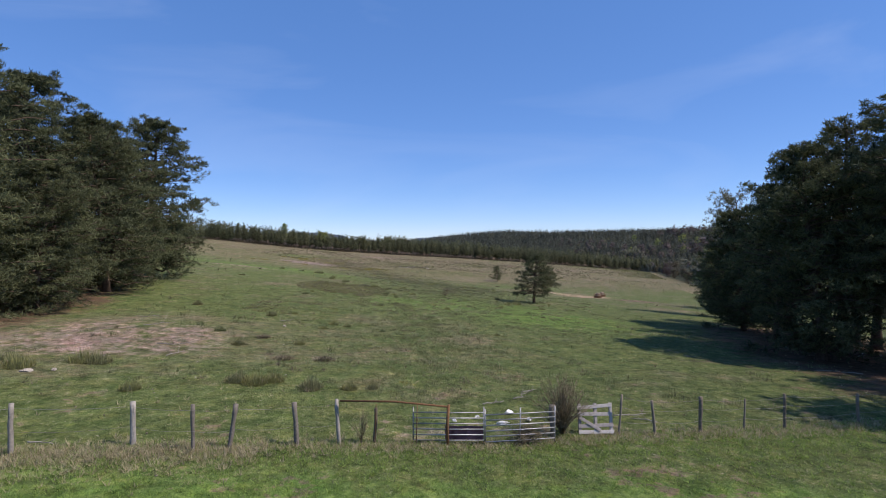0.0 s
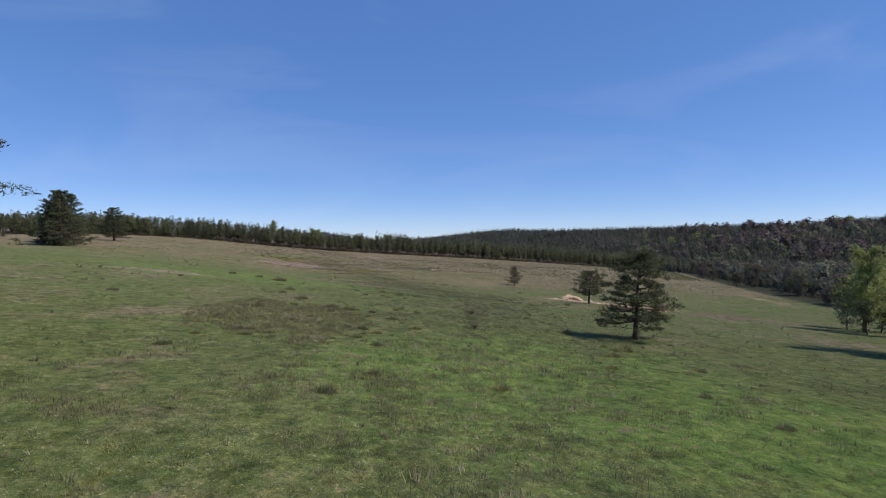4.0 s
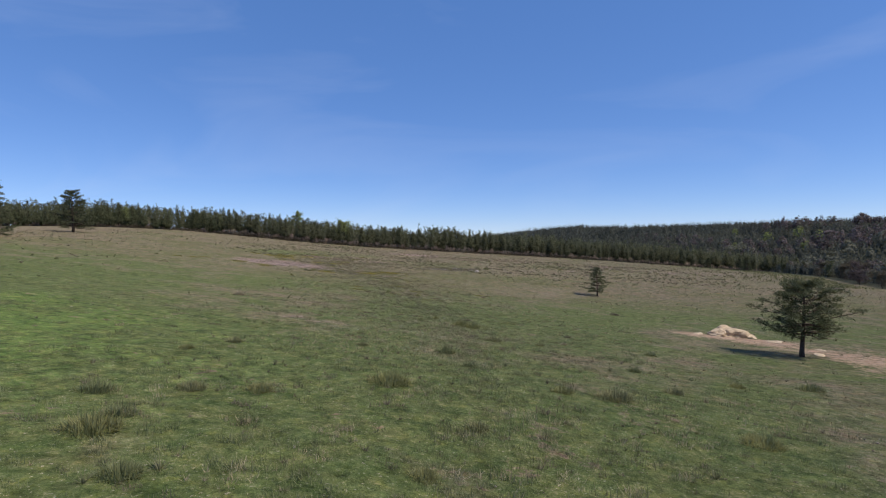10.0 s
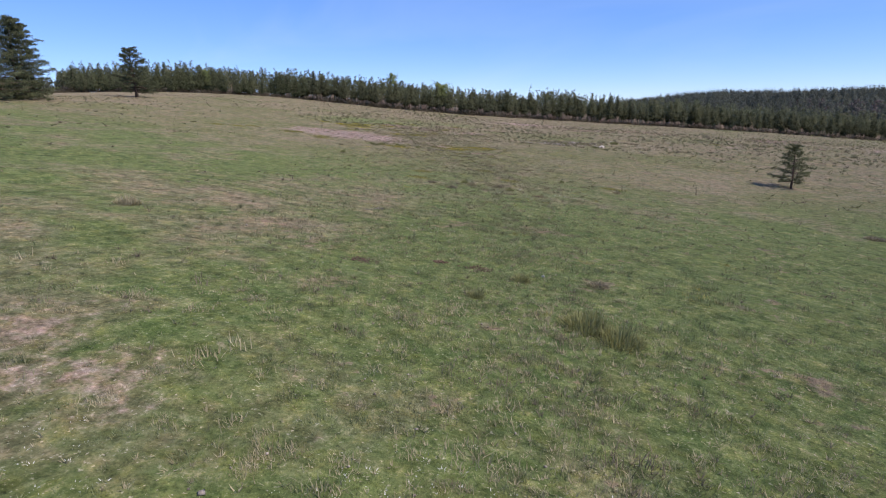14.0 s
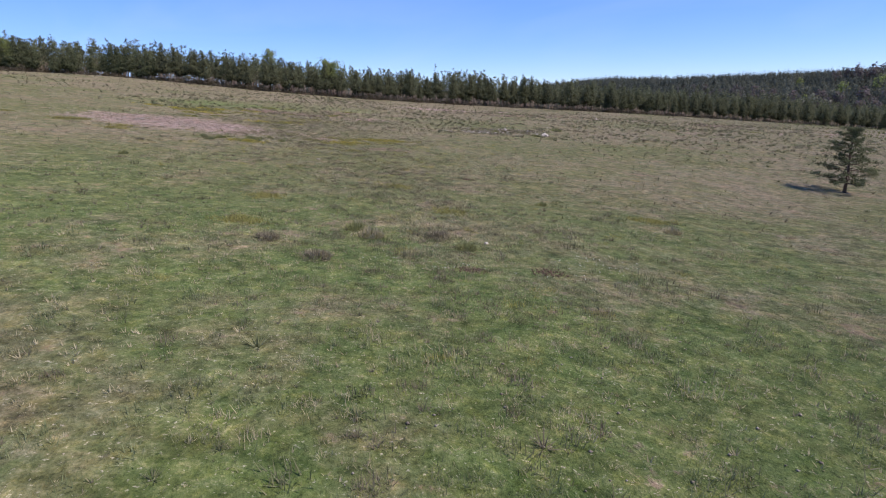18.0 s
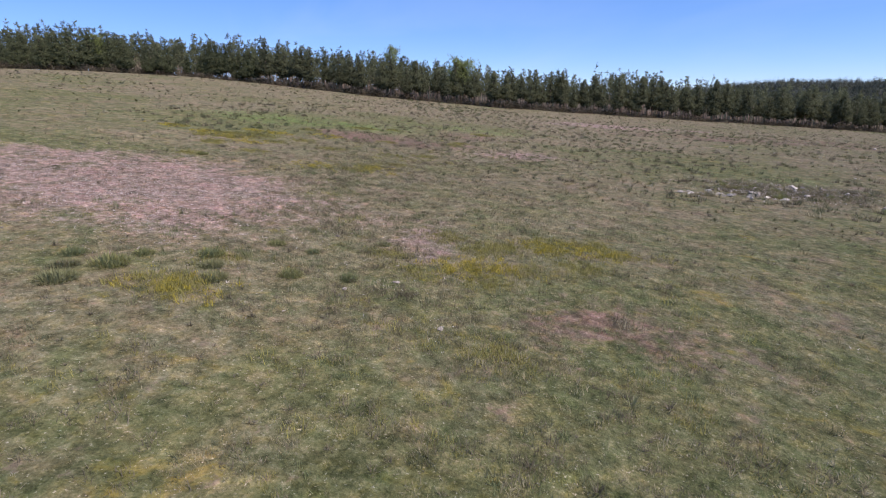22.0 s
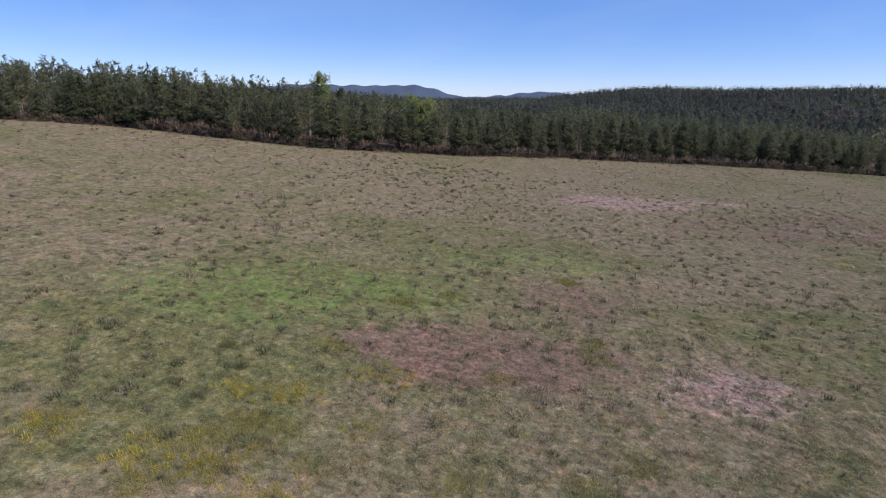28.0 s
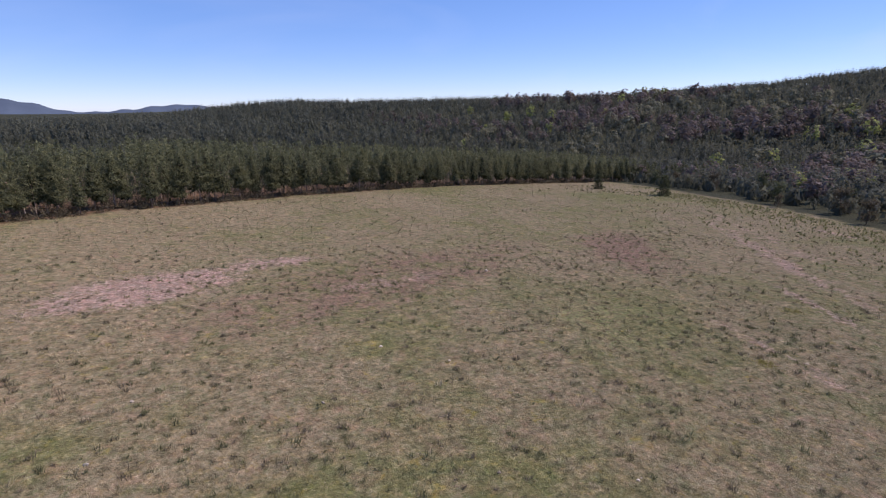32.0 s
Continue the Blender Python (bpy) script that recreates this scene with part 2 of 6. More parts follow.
BARK = varied("pine_bark", [(0.3, (0.055, 0.038, 0.028)), (0.6, (0.14, 0.10, 0.075)), (0.8, (0.24, 0.18, 0.14))], 6, 0.95, 0, 0.1, "object", 0.2, 0.03)
DEADWOOD = varied("bleached_wood", [(0.3, (0.16, 0.14, 0.12)), (0.7, (0.38, 0.35, 0.31))], 9, 0.9, 0, 0.1, "island", 0.4, 0.01)
LIME_LEAF = needles("fresh_leaves", (0.15, 0.185, 0.058), (0.39, 0.43, 0.155), 0.3, 0.4, 0.5)
BUD_LEAF = needles("pale_budding_twigs", (0.12, 0.122, 0.08), (0.25, 0.25, 0.165))
PINK_BUD = needles("reddish_budding_twigs", (0.085, 0.066, 0.060), (0.21, 0.168, 0.150))
TWIG = needles("bare_grey_twigs", (0.11, 0.090, 0.056), (0.29, 0.245, 0.16))
BROOM = needles("dark_broom_stems", (0.120, 0.128, 0.056), (0.32, 0.315, 0.155))
UNDERGROWTH = needles("brown_undergrowth", (0.060, 0.050, 0.034), (0.19, 0.160, 0.100))
DARK_TUFT = needles("dark_matted_tufts", (0.088, 0.094, 0.046), (0.240, 0.238, 0.125))
GRASS = needles("grass_blades", (0.11, 0.135, 0.055), (0.27, 0.29, 0.14))
STRAW_GRASS = needles("dry_grass_blades", (0.23, 0.195, 0.105), (0.50, 0.44, 0.28))
HEATHER = needles("low_heath_tufts", (0.098, 0.083, 0.052), (0.275, 0.232, 0.155))
STALK = needles("bleached_stalks", (0.36, 0.30, 0.26), (0.76, 0.69, 0.63))
VERGE = needles("fresh_verge_blades", (0.105, 0.170, 0.038), (0.28, 0.385, 0.10), 0.3, 0.4, 0.45)
OLIVE_BROOM = needles("olive_broom_stems", (0.145, 0.152, 0.055), (0.37, 0.365, 0.155), 0.3, 0.4, 0.5)
PETAL = needles("white_petals", (0.50, 0.50, 0.44), (0.82, 0.81, 0.74))
SOIL = varied("dug_earth", [(0.3, (0.080, 0.054, 0.038)), (0.7, (0.22, 0.150, 0.105))], 9, 0.95, 0, 0.1, "object", 0.2, 0.04)
GORSE_BLOOM = needles("gorse_in_bloom", (0.17, 0.150, 0.040), (0.62, 0.50, 0.070), 0.55, 0.2, 0.4)
GORSE = needles("yellow_flowering_tufts", (0.17, 0.158, 0.052), (0.40, 0.36, 0.105))
STONE = varied("pale_stone", [(0.32, (0.13, 0.108, 0.086)), (0.44, (0.31, 0.27, 0.225)), (0.66, (0.50, 0.45, 0.385))], 5, 0.95, 0, 0.1, "object", 0.3, 0.06)
POST_WOOD = varied("weathered_post", [(0.3, (0.075, 0.060, 0.045)), (0.7, (0.225, 0.19, 0.15))], 12, 0.9, 0, 0.1, "object", 0.4, 0.01)
GREY_POST = varied("bleached_post", [(0.3, (0.15, 0.13, 0.11)), (0.7, (0.36, 0.33, 0.29))], 12, 0.9, 0, 0.1, "object", 0.4, 0.01)
PALLET_WOOD = varied("grey_pallet_wood", [(0.3, (0.26, 0.23, 0.21)), (0.7, (0.50, 0.46, 0.43))], 10, 0.85, 0, 0.15, "object", 0.5, 0.004)
RUST = varied("rusty_steel", [(0.3, (0.10, 0.045, 0.022)), (0.7, (0.24, 0.13, 0.06))], 14, 0.75, 0.4, 0.4, "object", 0.2, 0.002)
GALV = varied("galvanised_tube", [(0.3, (0.22, 0.22, 0.22)), (0.7, (0.42, 0.42, 0.42))], 14, 0.5, 0.6, 0.5, "object", 0.3)
WIRE = varied("fence_wire", [(0.3, (0.16, 0.14, 0.13)), (0.7, (0.34, 0.32, 0.30))], 5, 0.5, 0.7, 0.5, "object", 0.3)
RED_SHEET = varied("faded_red_sheet", [(0.3, (0.10, 0.045, 0.050)), (0.7, (0.22, 0.11, 0.115))], 5, 0.8, 0, 0.2, "object", 0.2, 0.01)
HAY = varied("old_hay", [(0.3, (0.10, 0.075, 0.055)), (0.55, (0.25, 0.19, 0.14)), (0.75, (0.42, 0.34, 0.25))], 7, 0.95, 0, 0.1, "object", 0.2, 0.05)
STRAW = varied("yellow_straw", [(0.3, (0.36, 0.27, 0.16)), (0.7, (0.62, 0.51, 0.36))], 5, 0.95, 0, 0.1, "island", 0.3, 0.05)
PLASTIC = varied("white_plastic_scrap", [(0.3, (0.50, 0.49, 0.47)), (0.7, (0.75, 0.74, 0.72))], 5, 0.5, 0, 0.4, "object", 0.4)


# ---- mesh helpers ----
def tri_mesh(name, v, f, mats, index=None, tone=0.5):
    """A mesh of triangles from arrays; tone: light or dark of each vertex's plant, 0 to 1."""
    v, f = np.asarray(v, np.float32).reshape(-1, 3), np.asarray(f, np.int32).reshape(-1, 3)
    me = bpy.data.meshes.new(name)
    me.vertices.add(len(v))
    me.vertices.foreach_set("co", v.ravel())
    me.loops.add(f.size)
    me.loops.foreach_set("vertex_index", f.ravel())
    me.polygons.add(len(f))
    me.polygons.foreach_set("loop_start", np.arange(0, f.size, 3, dtype=np.int32))
    me.polygons.foreach_set("loop_total", np.full(len(f), 3, np.int32))
    for m in mats if isinstance(mats, (list, tuple)) else [mats]:
        me.materials.append(m)
    if index is not None:
        me.polygons.foreach_set("material_index", np.asarray(index, np.int32))
    me.attributes.new("tone", "FLOAT", "POINT").data.foreach_set("value", np.broadcast_to(np.asarray(tone, np.float32), (len(v),)).copy())
    me.update(calc_edges=True)
    return me


def part(name, bm, material, parent, label=""):
    """One mesh object under a thing; bm is a bmesh or a finished mesh."""
    if isinstance(bm, bmesh.types.BMesh):
        me = bpy.data.meshes.new(name)
        bm.to_mesh(me)
        bm.free()
        me.materials.append(material)
    else:
        me = bm
    ob = new(name, me)
    ob.parent = parent
    return tagged(ob, label)


def thing(name, x, y, z, label, category, group="", rz=0.0, kind=""):
    e = new(name)
    e.empty_display_size = 0.2
    e.matrix_basis = pose(x, y, z, 0, 0, rz)
    return tagged(e, label, category, group, kind)


def tube(points, radii, sides=6):
    """A tapered round rod along points: vertices and triangles."""
    p = np.asarray(points, float)
    d = np.gradient(p, axis=0)
    d /= np.linalg.norm(d, axis=1)[:, None] + 1e-9
    up = np.where(np.abs(d[:, 2:3]) > 0.9, [[1.0, 0, 0]], [[0, 0, 1.0]])
    a = np.cross(d, up)
    a /= np.linalg.norm(a, axis=1)[:, None]
    b = np.cross(d, a)
    t = np.arange(sides) * 2 * np.pi / sides
    r = np.asarray(radii, float)[:, None, None]
    v = p[:, None] + r * (np.cos(t)[None, :, None] * a[:, None] + np.sin(t)[None, :, None] * b[:, None])
    k, s = len(p), np.arange(sides)
    f = []
    for i in range(k - 1):
        q, w = i * sides + s, i * sides + (s + 1) % sides
        f += [np.stack([q, w, w + sides], 1), np.stack([q, w + sides, q + sides], 1)]
    v = np.vstack([v.reshape(-1, 3), p[:1], p[-1:]])
    n = k * sides
    f += [np.stack([(s + 1) % sides, s, np.full(sides, n)], 1), np.stack([n - sides + s, n - sides + (s + 1) % sides, np.full(sides, n + 1)], 1)]
    return v, np.vstack(f)


def joined(pieces):
    vs, fs, k = [], [], 0
    for v, f in pieces:
        vs.append(v)
        fs.append(np.asarray(f) + k)
        k += len(v)
    return np.vstack(vs), np.vstack(fs)


def unit(a):
    return a / (np.linalg.norm(a, axis=-1, keepdims=True) + 1e-9)


def sprays(rng, at, size, blades=9, width=0.26, up=0.35, flat=1.0, face=None, loose=0.55):
    """Tufts of narrow blades at the places given: needles or leaves. face: the way out of the crown, to which the blades turn their flat side."""
    at = np.asarray(at, float)
    n = len(at)
    size = np.broadcast_to(np.asarray(size, float), (n,))
    face = np.broadcast_to(np.array([0, 0, 1.0]), (n, 3)) if face is None else unit(np.asarray(face, float))
    d = rng.normal(size=(n, blades, 3))
    d[:, :, 2] = d[:, :, 2] * flat + up
    d = unit(d)
    side = unit(np.cross(d, face[:, None] + loose * rng.normal(size=(n, blades, 3))))
    ln = size[:, None, None] * rng.uniform(0.6, 1.15, (n, blades, 1))
    tip = at[:, None] + d * ln
    w = ln * width
    v = np.stack([at[:, None] - side * w * 0.4, at[:, None] + side * w * 0.4 + d * ln * 0.3, tip + side * w * 0.3], 2)
    return v.reshape(-1, 3), np.arange(n * blades * 3).reshape(-1, 3)


def flakes(rng, at, face, size, blades=3, loose=0.5):
    """Loose leaf masses as ragged triangles that lie along a crown's surface."""
    n = len(at)
    nor = unit(unit(face)[:, None] + loose * rng.normal(size=(n, blades, 3)))
    a = unit(np.cross(nor, rng.normal(size=(n, blades, 3))))
    b = np.cross(nor, a)
    sz = np.broadcast_to(np.asarray(size, float), (n,))[:, None, None]
    mid = at[:, None] + rng.normal(size=(n, blades, 3)) * sz * 0.45
    t = rng.uniform(0, 6.28, (n, blades, 1))
    v = np.stack([mid + sz * rng.uniform(0.5, 1.1, (n, blades, 1)) * (np.cos(t + k * 2.09) * a + np.sin(t + k * 2.09) * b) for k in range(3)], 2)
    return v.reshape(-1, 3), np.arange(n * blades * 3).reshape(-1, 3)


def tufts(rng, at, size, blades=12, width=0.06, low=15, high=70, spread=0.0):
    """Domes of fine blades, each from the tuft's root outwards and up."""
    at = np.asarray(at, float)
    n = len(at)
    size = np.broadcast_to(np.asarray(size, float), (n,))[:, None, None]
    a, e = rng.uniform(0, 2 * np.pi, (n, blades, 1)), np.radians(rng.uniform(low, high, (n, blades, 1)))
    d = np.concatenate([np.cos(a) * np.cos(e), np.sin(a) * np.cos(e), np.sin(e)], 2)
    side = np.concatenate([-np.sin(a), np.cos(a), np.zeros_like(a)], 2)
    ln = rng.uniform(0.6, 1.15, (n, blades, 1)) * size
    root = at[:, None] + d * [1, 1, 0] * ln * 0.15 - [0, 0, 0.02]
    if spread:
        root = root + rng.normal(0, 1, (n, blades, 3)) * [1, 1, 0] * size * spread
    v = np.stack([root - side * size * width, root + side * size * width, root + d * ln], 2)
    return v.reshape(-1, 3), np.arange(n * blades * 3).reshape(-1, 3)


# ---- the lie of the land ----
HILL = [
    (-0.05, -0.32, -0.75, -0.16, 1.31, 2.18, 1.52),
    (-0.08, 0.28, 0.84, 0.08, -0.76, -0.38, 0.26),
    (-0.89, 0.40, 2.69, 2.10, 0.55, -0.04, 0.00),
    (-2.71, 0.16, 1.16, -1.68, -1.83, -0.90, -0.50),
    (-2.18, 2.31, 0.63, -2.46, -0.38, -0.10, -1.11),
    (0.66, 2.75, -0.68, -0.87, 2.23, 1.12, -1.01),
    (1.53, 1.93, 0.17, -0.87, -0.84, -1.10, -1.00),
    (0.69, 1.06, 1.08, 0.62, 0.74, 1.17, 0.26),
]
HILL_X, HILL_Y, HILL_SPREAD = (-210, -150, -90, -40, 5, 50, 100), (-20, 50, 110, 170, 230, 290, 350, 410), 62.0
CREST = ((-180, 12), (-120, 40), (-85, 85), (-66, 92), (-58, 62), (-50, 42), (-37, 27), (-25, 18), (-14, 18), (-8, 21), (-4, 14), (2, -4), (12, -8), (25, 0), (40, 6), (60, 14), (100, 22), (180, 12))


def smooth(x, a, b):
    t = np.clip((np.asarray(x, float) - a) / (b - a), 0, 1)
    return t * t * (3 - 2 * t)


def blob(x, y, cx, cy, rx, ry, turn=0.0):
    """1 inside an ellipse, falling to 0 at about 1.6 of its radius."""
    c, s = math.cos(radians(turn)), math.sin(radians(turn))
    u, v = ((x - cx) * c + (y - cy) * s) / rx, (-(x - cx) * s + (y - cy) * c) / ry
    return 1 - smooth(np.hypot(u, v), 0.45, 1.6)


def waves(x, y, scale, seed):
    """Cheap smooth noise of about -1 to 1."""
    rng = np.random.RandomState(seed)
    out = 0
    for k in range(7):
        a, p, q = rng.uniform(0, 6.28), rng.uniform(0, 6.28), rng.uniform(0.6, 1.7)
        out = out + np.sin((x * math.cos(a) + y * math.sin(a)) * q / scale + p)
    return out / 3.2


def land(x, y):
    x, y = np.asarray(x, float), np.asarray(y, float)
    cx, cy = np.clip(x, -320, 280), np.clip(y, -80, 540)
    z = -1.56 + -5.36 * cx / 100 + -1.08 * cy / 100
    for row, b in zip(HILL, HILL_Y):
        for k, a in zip(row, HILL_X):
            z = z + k * np.exp(-((x - a) ** 2 + (y - b) ** 2) / (2 * HILL_SPREAD ** 2))
    r, az = np.hypot(x + 20, y - 150), np.degrees(np.arctan2(-(x + 20), y - 150))
    crest = np.interp(az, [c[0] for c in CREST], [c[1] for c in CREST]) + 4 * waves(x, y, 130, 5)
    z = z - 9 * np.exp(-((r - 520) / 150) ** 2) * smooth(az, -95, -60) * (1 - smooth(az, 15, 35))
    z = z + (crest - z) * smooth(r, 560, 1080)
    return z - 1.3 * np.exp(-((x - 23) ** 2 + (y - 229) ** 2) / 400) + 0.10 * waves(x, y, 2.6, 2) * (1 - smooth(r, 250, 500))


def height(x, y):
    return float(land(x, y))


WOOD_EDGE = ((-420, 400), (-300, 352), (-228, 300), (-208, 290), (-180, 303), (-165, 312), (-150, 324), (-134, 334), (-113, 339), (-95, 347), (-73, 366), (-47, 388), (-13, 406), (48, 432), (104, 448), (150, 462), (400, 520))
EAST_EDGE = ((-100, 70), (60, 78), (150, 88), (210, 100), (300, 122), (370, 142), (430, 150), (520, 160))


def beyond_edge(x, y):
    """Metres behind the pine wood's edge (negative in the meadow)."""
    return np.asarray(y) - np.interp(x, [p[0] for p in WOOD_EDGE], [p[1] for p in WOOD_EDGE])


def east_of(x, y):
    return np.asarray(x) - np.interp(y, [p[0] for p in EAST_EDGE], [p[1] for p in EAST_EDGE])


def axis(lo, hi, step, mid_lo, mid_hi, mid, far):
    a = list(np.arange(lo, hi, step))
    a += list(np.arange(hi, mid_hi, mid)) + list(np.arange(lo - mid, mid_lo, -mid))
    for end, sign in ((mid_hi, 1), (mid_lo, -1)):
        p, s = end, mid
        while abs(p) < far:
            a.append(p)
            s *= 1.13
            p += sign * s
    return np.array(sorted(set(np.round(a, 2))))


def build_ground():
    gx = axis(-100, 72, 1.7, -260, 190, 4.0, 4600)
    gy = axis(-14, 330, 1.7, -120, 480, 4.0, 4600)
    x, y = np.meshgrid(gx, gy)
    v = np.stack([x, y, land(x, y)], 2).reshape(-1, 3)
    nx, ny = len(gx), len(gy)
    q = (np.arange(ny - 1)[:, None] * nx + np.arange(nx - 1)[None]).ravel()
    f = np.vstack([np.stack([q, q + 1, q + nx + 1], 1), np.stack([q, q + nx + 1, q + nx], 1)])
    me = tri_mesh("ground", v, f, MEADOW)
    me.polygons.foreach_set("use_smooth", np.ones(len(f), bool))
    x, y = v[:, 0], v[:, 1]
    wob = waves(x, y, 9, 11)
    dry = -0.02 + 0.10 * smooth(y, 120, 150) + 0.74 * smooth(y + 8 * wob, 162, 288) + 0.16 * smooth(-x + 8 * wob, 60, 140) + 0.16 * waves(x, y, 24, 3) + 0.13 * waves(x, y, 7, 4)
    for cx, cy, rx, ry, k in ((-12, 73, 11, 8, 0.28), (-14, 32, 9, 10, 0.4), (-13, 139.5, 6, 3, 0.5), (-73, 268, 14, 11, -0.5), (-60, 297, 20, 7, -0.75),
                              (-40, 283, 26, 7, -0.3), (-14, 192, 9, 9, -0.25), (115, 405, 20, 14, -0.6), (-25, 122, 26, 14, -0.3), (0, 6, 40, 10, -0.6),
                              # below, y 165 to 200: haze and sun side painted as drier and greener
                              (10, 250, 30, 14, -0.25), (-20, 272, 15, 7, -0.7), (-32, 283, 14, 5, -0.5), (34, 298, 32, 20, -0.5), (-24, 165, 10, 10, 0.4), (3, 176, 14, 13, -0.45), (-31, 195, 10, 9, 0.25), (-3, 200, 9, 9, -0.3), (-69, 283, 14, 9, -0.4), (-76, 264, 9, 8, -0.35)):
        dry = dry + k * blob(x, y, cx, cy, rx, ry)
    layers = {
        "dry": dry,
        "lush": 0.85 * (1 - smooth(y + 0.6 * wob, 12.0, 15.0)) * smooth(y, -200, -60) + 0.55 * blob(x, y, 2, 62, 12, 14) + 0.5 * blob(x, y, -34, 118, 24, 16) + 0.42 * blob(x, y, 14, 50, 9, 9) + 0.42 * blob(x, y, -72, 276, 15, 7, 20) + 0.34 * blob(x, y, -55, 292, 14, 4, 15) + 0.27 * blob(x, y, -16, 275, 9, 5) + 0.22 * blob(x, y, 14, 305, 12, 9),
        "bare": 0.82 * blob(x, y, -60.5, 236.3, 10.5, 6.8, 14) + 0.46 * blob(x, y, -49.5, 236, 9, 5.5, 8) + 0.40 * blob(x, y, -51, 229, 6, 2.5, 10) + 0.60 * blob(x, y, -18.8, 30.5, 5.2, 5.2) + 0.95 * blob(x, y, -21.5, 341.3, 5.5, 2.2, 12) + 0.95 * blob(x, y, -38, 333, 12, 5.5, 30) + 0.4 * blob(x, y, -8, 328, 9, 2.5, 15) + 0.5 * blob(x, y, -40.5, 272, 4, 2.2, 20)
        + 0.40 * blob(x, y, -12.5, 140, 4.5, 2.2) + 0.80 * blob(x, y, -36.1, 235.4, 1.0, 4.6, 25) + 0.42 * blob(x, y, -41, 271, 6, 2.5, 30) + 0.58 * blob(x, y, 76, 331, 2.5, 40, -35)
        + 0.42 * blob(x, y, 88, 336, 2.5, 45, -32) + 0.38 * blob(x, y, 1, 17.8, 3.0, 1.6) + 0.6 * blob(x, y, -41, 109, 9, 2.5)
        + 0.62 * blob(x, y, 46.5, 301.7, 12.1, 1.1, -116) + 0.52 * blob(x, y, 24.1, 291.3, 10.2, 0.9, -101) + 0.66 * blob(x, y, -16, 267.4, 3.6, 2.0, -10) + 0.45 * blob(x, y, -8.8, 273, 2.0, 1.8) + 0.60 * blob(x, y, 115.9, 336.4, 9.2, 1.5, -97),
        "sand": 0.95 * blob(x, y, 27.5, 163.6, 6, 2.4, -8) + 0.80 * blob(x, y, 38, 147.5, 7, 11.5, -18) + 0.6 * blob(x, y, 31, 158, 4, 3.5) + 0.55 * blob(x, y, 92, 194, 2.2, 17, -12),
        "heath": 0.85 * blob(x, y, 47, 131, 6.5, 6.5, 30) + 0.50 * blob(x, y, -11, 166.6, 1.6, 2.0) + 0.48 * blob(x, y, -6.6, 168, 2.4, 1.8) + 0.5 * blob(x, y, -14.2, 162, 1.4, 1.2) + 0.52 * blob(x, y, -14.6, 154.4, 2.6, 1.4) + 0.48 * blob(x, y, -18.4, 155.4, 1.6, 1.2) + 0.55 * blob(x, y, -27, 230, 4, 2.5) + 0.85 * blob(x, y, -56, 271, 10, 4.5, 12) + 0.65 * blob(x, y, -50, 283, 6, 4, 20) + 0.75 * blob(x, y, 45, 337, 8, 18, -35) + 0.3 * blob(x, y, -28, 212, 7, 5) + 0.55 * blob(x, y, -5, 330, 30, 10, 25),
        "litter": smooth(beyond_edge(x, y), -2, 4) * smooth(x, -235, -215) + 0.75 * blob(x, y, -33, 42, 6, 20, 12) + 0.9 * blob(x, y, 31, 42, 9, 22, -18),
        "moss": smooth(y, 185, 215),
        "steps": np.clip(0.6 * blob(x, y, -21, 168, 15, 8, 8) + 0.3 * blob(x, y, 10, 300, 40, 22, 20), 0, 1),
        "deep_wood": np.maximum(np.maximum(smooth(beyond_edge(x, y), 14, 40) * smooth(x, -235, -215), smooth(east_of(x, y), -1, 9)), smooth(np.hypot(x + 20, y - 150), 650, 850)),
    }
    for name, val in layers.items():
        me.attributes.new(name, "FLOAT", "POINT").data.foreach_set("value", np.asarray(val, np.float32))
    return tagged(new("ground", me), "rolling meadow of short grass, dry heath and bare patches", "ground", "", "structure")


ground = build_ground()


